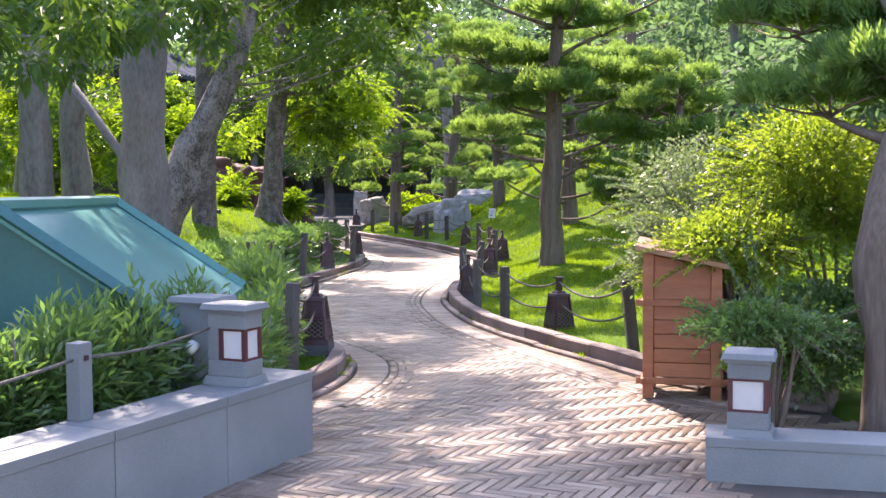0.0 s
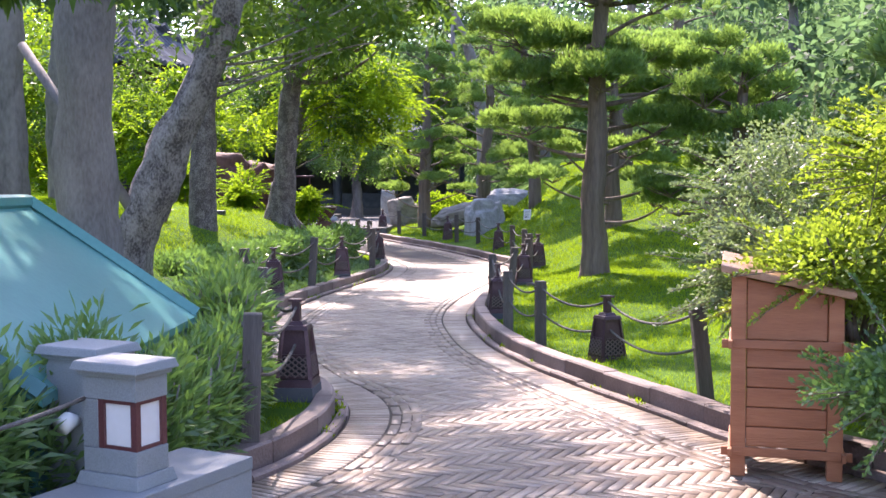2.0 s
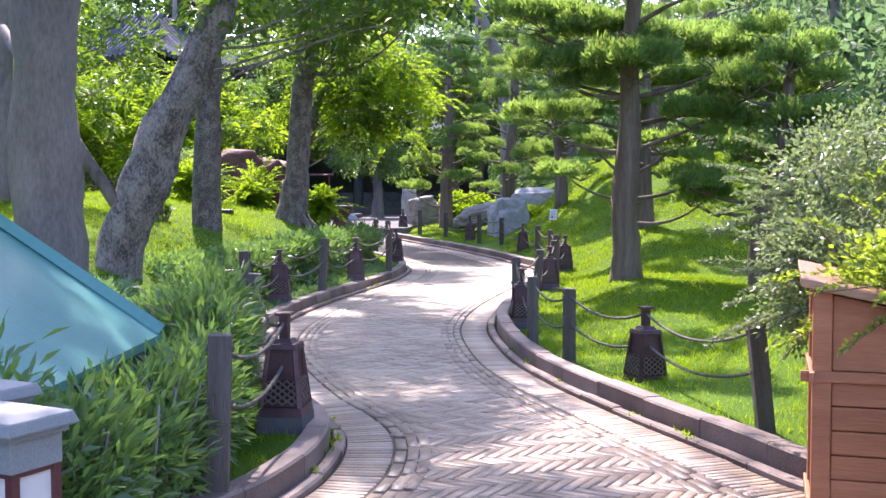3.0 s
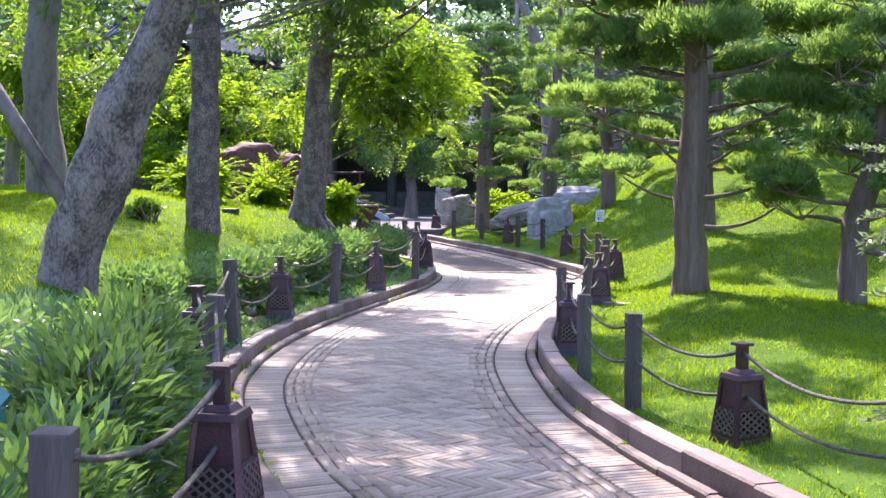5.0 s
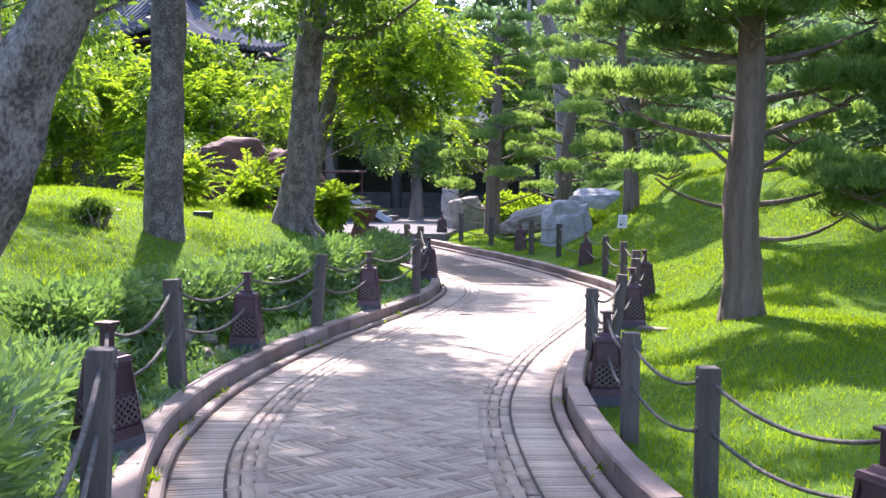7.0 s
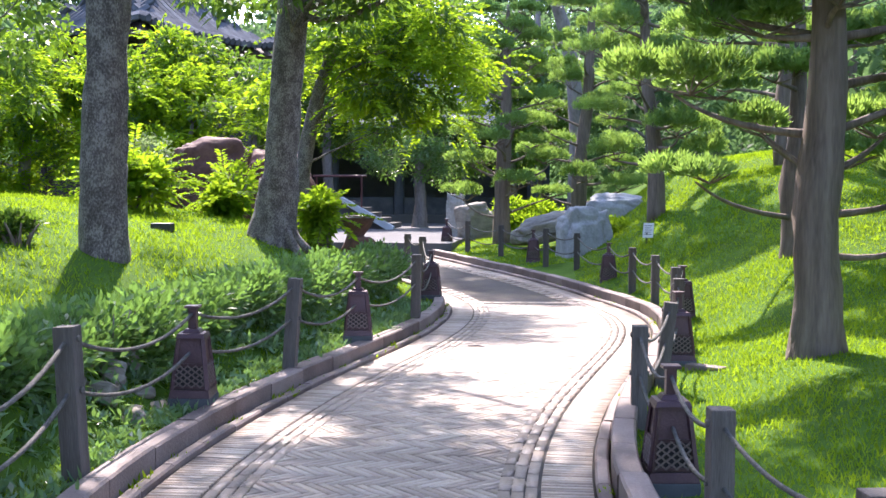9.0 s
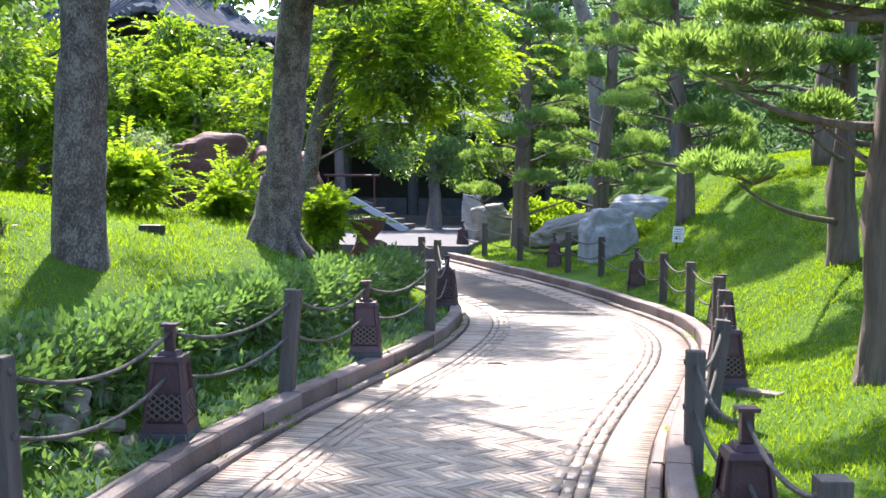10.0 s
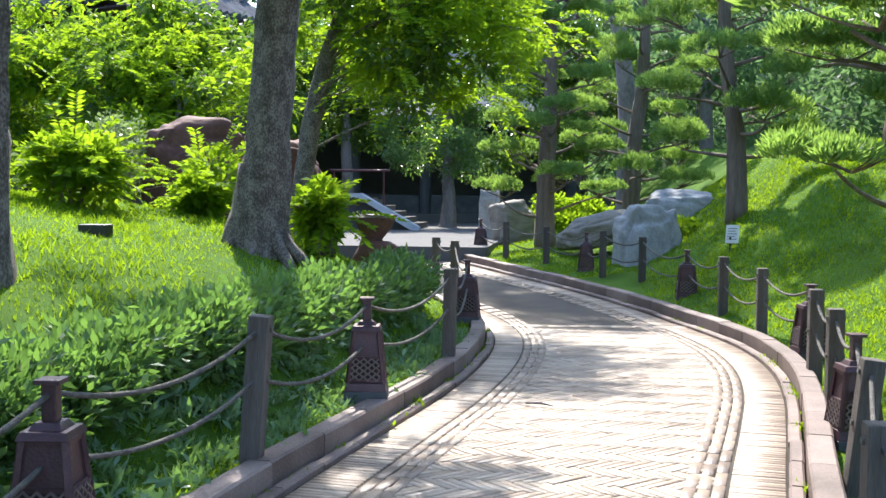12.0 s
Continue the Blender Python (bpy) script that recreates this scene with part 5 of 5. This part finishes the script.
# ---------- the hall at the end of the square ----------
def hall():
    t = empty("timber_hall", Matrix.Translation((-9.0, 45.0, 0.46)), "dark timber hall with deep open front beyond the square", "building")
    part("plinth", box(-9, 8.5, 0, 8, 0, 0.28, 0.02), M_PLAZA, t, "grey stone plinth")
    part("back_wall", box(-9, 8.5, 5.5, 5.9, 0.28, 4.4), M_TIMBER_HAZY, t)
    part("eaves_beam", box(-9, 8.5, 0.6, 0.95, 3.1, 3.55, 0.01), M_TIMBER_HAZY, t)
    for k in range(8):
        part("column", tube([(-8.5 + 2.35 * k, 0.8, 0.28), (-8.5 + 2.35 * k, 0.8, 3.2)], [0.19, 0.17], 12), M_TIMBER_HAZY, t)
        part("rail_panel", box(-8.3 + 2.35 * k, -6.35 + 2.35 * k, 0.7, 0.86, 0.28, 0.88, 0.01), M_ROOF, t, "grey stone balustrade panel")
    rf = bmesh.new()
    pts = [(-0.9, 3.35), (0.6, 3.75), (2.2, 4.5), (4.0, 5.9), (4.3, 5.9), (6.2, 4.5), (8.5, 3.4), (8.5, 3.2), (4.1, 5.4), (2.2, 4.2), (-0.9, 3.15)]
    a = [rf.verts.new((-9.8, y, z)) for y, z in pts]
    b = [rf.verts.new((9.3, y, z)) for y, z in pts]
    for i in range(len(pts)):
        rf.faces.new((a[i], a[(i + 1) % len(pts)], b[(i + 1) % len(pts)], b[i]))
    bmesh.ops.recalc_face_normals(rf, faces=rf.faces)
    part("roof", rf, M_ROOF, t, "grey tiled sweeping roof")
    return t


hall()


def ramp_cheek():
    t = empty("stair_cheek", Matrix.Translation((-4.8, 38.0, 0.46)), "pale stone sloping cheek wall of the hall stairs", "stairs")
    bm = bmesh.new()
    v = [bm.verts.new((x, y, z)) for y in (0, 0.35) for x, z in ((0.05, 0.0), (0.05, 0.08), (-1.45, 0.92), (-2.6, 0.92), (-2.6, 0.80), (-1.5, 0.80), (-0.15, 0.0))]
    bm.faces.new(v[:7])
    bm.faces.new(v[7:][::-1])
    for i in range(7):
        j = (i + 1) % 7
        bm.faces.new((v[i], v[i + 7], v[j + 7], v[j]))
    bmesh.ops.recalc_face_normals(bm, faces=bm.faces)
    part("cheek", bm, M_WHITE, t)
    for k in range(5):
        part("step", box(-0.4 - 0.3 * k, -0.1 - 0.3 * k, 0.4, 2.6, 0.0, 0.15 * (k + 1), 0.01), M_PLAZA, t)
    part("landing", box(-4.2, -1.6, 0.4, 3.0, 0, 0.79, 0.01), M_PLAZA, t)
    part("rail", tube([(-2.3, 0.3, 1.50), (-0.75, 0.3, 1.50)], [0.035, 0.035], 6), M_REDWOOD, t, "slim dark red handrail")
    for x in (-2.2, -0.9):
        part("rail_post", tube([(x, 0.3, 0.4), (x, 0.3, 1.5)], [0.03, 0.03], 6), M_REDWOOD, t)
    return t


ramp_cheek()


def pavilion_roof(x, y, z, yaw, w, d, label):
    """A pavilion with tiled, up-curved eaves."""
    t = empty("pavilion", Matrix.Translation((x, y, 0.4)) @ rot_z(yaw), label, "building")
    h = z - 0.4
    for sx in (-1, 1):
        for sy in (-1, 1):
            part("column", tube([(sx * w * 0.7, sy * d * 0.7, 0), (sx * w * 0.7, sy * d * 0.7, h + 0.2)], [0.14, 0.13], 10), M_TIMBER_BROWN, t)
    part("body_wall", box(-w * 0.66, w * 0.66, -d * 0.66, d * 0.66, 0, h), M_TIMBER_BROWN, t)
    part("eave_frame", frustum(w * 0.96, d * 0.96, w * 0.7, d * 0.7, h - 0.05, h + 0.35), M_TIMBER_BROWN, t, "dark timber eaves")
    rows, cols = 7, 26
    for side in range(4):
        a, b = (w, d) if side % 2 == 0 else (d, w)
        for k in range(cols):
            u0 = -1 + 2 * (k + 0.5) / cols
            line = []
            for j in range(rows):
                s = j / (rows - 1)
                reach = b * (1 - 0.85 * s)
                if abs(u0 * a) > a * (1 - 0.62 * s):
                    break
                zz = h + 0.12 + 1.5 * s ** 1.35 + 0.30 * (abs(u0) ** 4) * (1 - s)
                line.append((u0 * a, -reach, zz))
            if len(line) > 1:
                rb = tube(line, [0.085 * 2 * a / cols / 0.17] * len(line), 5)
                bmesh.ops.transform(rb, matrix=rot_z(90 * side), verts=rb.verts)
                part("roof_tile", rb, M_ROOF, t)
    return t


pavilion_roof(-10.5, 34.5, 5.0, 65, 2.5, 2.5, "dark timber pavilion with grey tiled upturned roof among trees")


# ---------- grass ----------
def grass(name, n, x0, x1, y0, y1, side, label):
    p = np.stack([rng.uniform(x0, x1, n), y0 + (y1 - y0) * rng.random(n) ** 1.35], 1)
    dl, dr = away(p, line_l), away(p, line_r)
    if side < 0:
        keep = (p[:, 0] < xl(p[:, 1]) - 0.13) & (dl > 0.17)
    else:
        keep = (p[:, 0] > xr(p[:, 1]) + 0.13) & (dr > 0.17)
    p = p[keep]
    z = lawn_height(p[:, 0], p[:, 1])
    n = len(p)
    tuft = 0.5 + 0.6 * np.sin(2.3 * p[:, 0] + 1.1 * np.sin(1.9 * p[:, 1])) * np.sin(2.0 * p[:, 1] + 1.3 * np.sin(1.7 * p[:, 0])) + rng.normal(0, 0.25, n)
    h = np.clip(0.026 + 0.030 * tuft, 0.014, 0.08) * rng.uniform(0.6, 1.3, n)
    far = np.clip((p[:, 1] - 8) / 20, 0, 1)
    w = 0.0032 + 0.008 * far
    ang = rng.uniform(0, 6.28, n)
    base = np.stack([p[:, 0], p[:, 1], z - 0.01], 1)
    sidev = np.stack([np.cos(ang), np.sin(ang), np.zeros(n)], 1) * (w * rng.uniform(0.7, 1.4, n))[:, None]
    lean = rng.normal(0, 0.45, (n, 2)) * h[:, None]
    tip = base + np.stack([lean[:, 0], lean[:, 1], h], 1)
    v = np.stack([base - sidev, base + sidev, tip], 1).reshape(-1, 3)
    return tagged(mesh_np(name, v, np.arange(3 * n).reshape(-1, 3), L_GRASS), label, "grass", kind="stuff")


grass("grass", 220000, -9, -0.7, 7.4, 27, -1, "uneven green grass on the bank beneath the trees")
grass("grass", 270000, 0.1, 8.0, 8.2, 33, 1, "bright sunlit grass on the rolling mounds")
grass("grass", 14000, -3.5, 0.5, 27, 33, 1, "bright sunlit grass on the rolling mounds")


def weeds(n):
    """Small weeds rooted in the gutter of the kerb."""
    chunks = []
    for _ in range(n):
        i = rng.integers(30, 185)
        x, y = line_l[i] if rng.random() < 0.65 else line_r[i]
        s = 1 if x == line_l[i][0] else -1
        m = int(rng.integers(6, 26))
        r = rng.uniform(0.02, 0.06)
        c = np.stack([x + s * 0.03 + rng.normal(0, r * 0.4, m), y + rng.normal(0, r, m), np.full(m, float(rise(y)) + 0.0)], 1)
        chunks.append(leaves(c, rng.normal(0, 0.6, (m, 3)) + np.array((0, 0, 1.1)), r * 1.1, r * 0.35))
    v, f = merge(chunks)
    return tagged(mesh_np("weeds", v, f, L_GRASS), "small green weeds growing along the kerb gutter", "weeds", kind="stuff")


weeds(150)


def ground_cover(n, y0, y1, label):
    """Low leafy plants between the kerb and the hedge."""
    chunks = []
    for _ in range(n):
        y = rng.uniform(y0, y1)
        x = float(xl(y)) - 0.2 - 0.75 * rng.random() ** 1.3
        m, r = int(rng.integers(14, 34)), rng.uniform(0.05, 0.11)
        c = np.stack([x + rng.normal(0, r * 0.6, m), y + rng.normal(0, r * 0.6, m), np.full(m, ground_z(x, y) + 0.01)], 1)
        chunks.append(leaves(c, rng.normal(0, 0.7, (m, 3)) + np.array((0, 0, 1.0)), r * 1.1, r * 0.26, 0.2))
    v, f = merge(chunks)
    return tagged(mesh_np("ground_cover", v, f, L_STRAP), label, "plants", kind="stuff")


ground_cover(620, 10.5, 21.5, "low leafy green plants growing between kerb and hedge")
twig = bmesh.new()
tube([(-0.10, 0, 0.012), (0, 0.012, 0.02), (0.10, -0.004, 0.012)], [0.006, 0.009, 0.003], 6, bm=twig)
tagged(link_bm("fallen_twig", twig, M_BARK, smooth=True), "dry brown twig lying on the path", "twig").matrix_basis = Matrix.Translation((-0.92, 18.75, 0.0)) @ rot_z(-20)


# ---------- paving bricks ----------
def brick_mesh(length, width):
    """A worn clay paver: proud of its joint, edges eased."""
    bm = bmesh.new()
    a, b, e = length / 2 - 0.0028, width / 2 - 0.0028, 0.003
    lo = [bm.verts.new((sx * a, sy * b, -0.03)) for sx, sy in ((-1, -1), (1, -1), (1, 1), (-1, 1))]
    md = [bm.verts.new((sx * a, sy * b, -0.004)) for sx, sy in ((-1, -1), (1, -1), (1, 1), (-1, 1))]
    hi = [bm.verts.new((sx * (a - e), sy * (b - e), 0.0)) for sx, sy in ((-1, -1), (1, -1), (1, 1), (-1, 1))]
    bm.faces.new(hi)
    for i in range(4):
        j = (i + 1) % 4
        bm.faces.new((lo[i], lo[j], md[j], md[i]))
        bm.faces.new((md[i], md[j], hi[j], hi[i]))
    me = bpy.data.meshes.new("brick")
    bm.to_mesh(me)
    bm.free()
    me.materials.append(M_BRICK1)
    return me


BRICK_L, BRICK_W = 0.24, 0.06
STRIP = 0.20       # width of the triple course, each side
BAND = 0.37        # from the kerb to the triple course


def lay():
    """All bricks as rows of x, y, turn, length, width."""
    out = []
    # courses that follow the kerbs
    for line, s in ((line_l, 1), (line_r, -1)):
        seg = np.r_[0, np.cumsum(np.linalg.norm(np.diff(line, axis=0), axis=1))]
        for off, step, long in ((0.095 + 0.133, 0.047, True), (BAND + 0.033, 0.242, False), (BAND + 0.10, 0.242, False), (BAND + 0.167, 0.242, False)):
            for q in np.arange(0.4 + rng.random() * 0.2, seg[-1], step):
                px, py = np.interp(q, seg, line[:, 0]), np.interp(q, seg, line[:, 1])
                qx, qy = np.interp(q + 0.05, seg, line[:, 0]) - px, np.interp(q + 0.05, seg, line[:, 1]) - py
                k = math.hypot(qx, qy)
                if k < 1e-6 or py > 31.0:
                    continue
                nx, ny = qy / k * s, -qx / k * s
                out.append((px + nx * off, py + ny * off, math.atan2(ny, nx) if long else math.atan2(qy, qx), 0.262 if long else 0.24, 0.046 if long else 0.064))
    # a straight course across the path
    for row in range(2):
        for k in range(10):
            u = (k + 0.5) / 10
            out.append((-1.45 + 2.2 * u, 22.95 + 0.25 * u + 0.064 * row, 0.11, 0.235, 0.06))
    # herringbone between them, and over the forecourt
    for turn, y0, y1, court, n, wide in ((45.0, 9.2, 30.5, False, 5, 0.046), (27.0, 0.4, 9.2, True, 4, BRICK_W)):
        c, s = math.cos(radians(turn)), math.sin(radians(turn))
        for k in range(-700, 700):
            for m in range(-70, 70):
                for vert in (False, True):
                    u, v = ((k + 2 * n * m + n / 2, k + 0.5) if not vert else (k + n + 2 * n * m + 0.5, k - n / 2 + 1))
                    x, y = (u * c + v * s) * wide, (-u * s + v * c) * wide
                    if y < y0 or y > y1 or abs(x) > 5:
                        continue
                    if court:
                        if x < -4.5 or x > 4.5:
                            continue
                        if y > 6.6 and (x < xl(y) + BAND + STRIP - 0.09 or x > xr(y) - 0.20):
                            continue
                        if y <= 6.6 and (x < -1.0 - 0.46 * (5.9 - y) and y < 6.2 or x < -1.25 or (x > 1.5 and y < 5.4)):
                            continue
                    elif x < xl(y) + BAND + STRIP - 0.09 or x > xr(y) - BAND - STRIP + 0.09:
                        continue
                    out.append((x, y, (math.pi / 2 if vert else 0) - radians(turn), n * wide, wide + 1e-5))
    return out


def pave():
    rows = lay()
    meshes = {}
    singles, joined = 0, []
    for x, y, a, length, width in rows:
        key = (length, width)
        if key not in meshes:
            meshes[key] = brick_mesh(*key)
        m = Matrix.Translation((x, y, float(rise(y)) + rng.normal(0, 0.0010) - (0.004 if width in (BRICK_W + 1e-5, 0.046 + 1e-5) else 0))) @ Matrix.Rotation(a, 4, 'Z') @ Matrix.Rotation(rng.normal(0, 0.006), 4, 'X')
        if 4.3 < y < 5.2 and singles < 300:
            ob = new("brick", meshes[key])
            ob.parent = entry_base
            ob.matrix_basis = m
            singles += 1
        else:
            joined.append((key, m))
    for key, me in meshes.items():
        co = np.empty(len(me.vertices) * 3)
        me.vertices.foreach_get("co", co)
        co = np.c_[co.reshape(-1, 3), np.ones(len(me.vertices))]
        fs = np.array([list(p.vertices) for p in me.polygons])
        mats = [np.array(m) for k2, m in joined if k2 == key]
        if not mats:
            continue
        v = np.concatenate([(co @ mm.T)[:, :3] for mm in mats])
        f = np.concatenate([fs + i * len(co) for i in range(len(mats))])
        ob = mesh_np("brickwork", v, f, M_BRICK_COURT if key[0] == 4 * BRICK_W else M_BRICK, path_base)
        tagged(ob, kind="stuff")


pave()
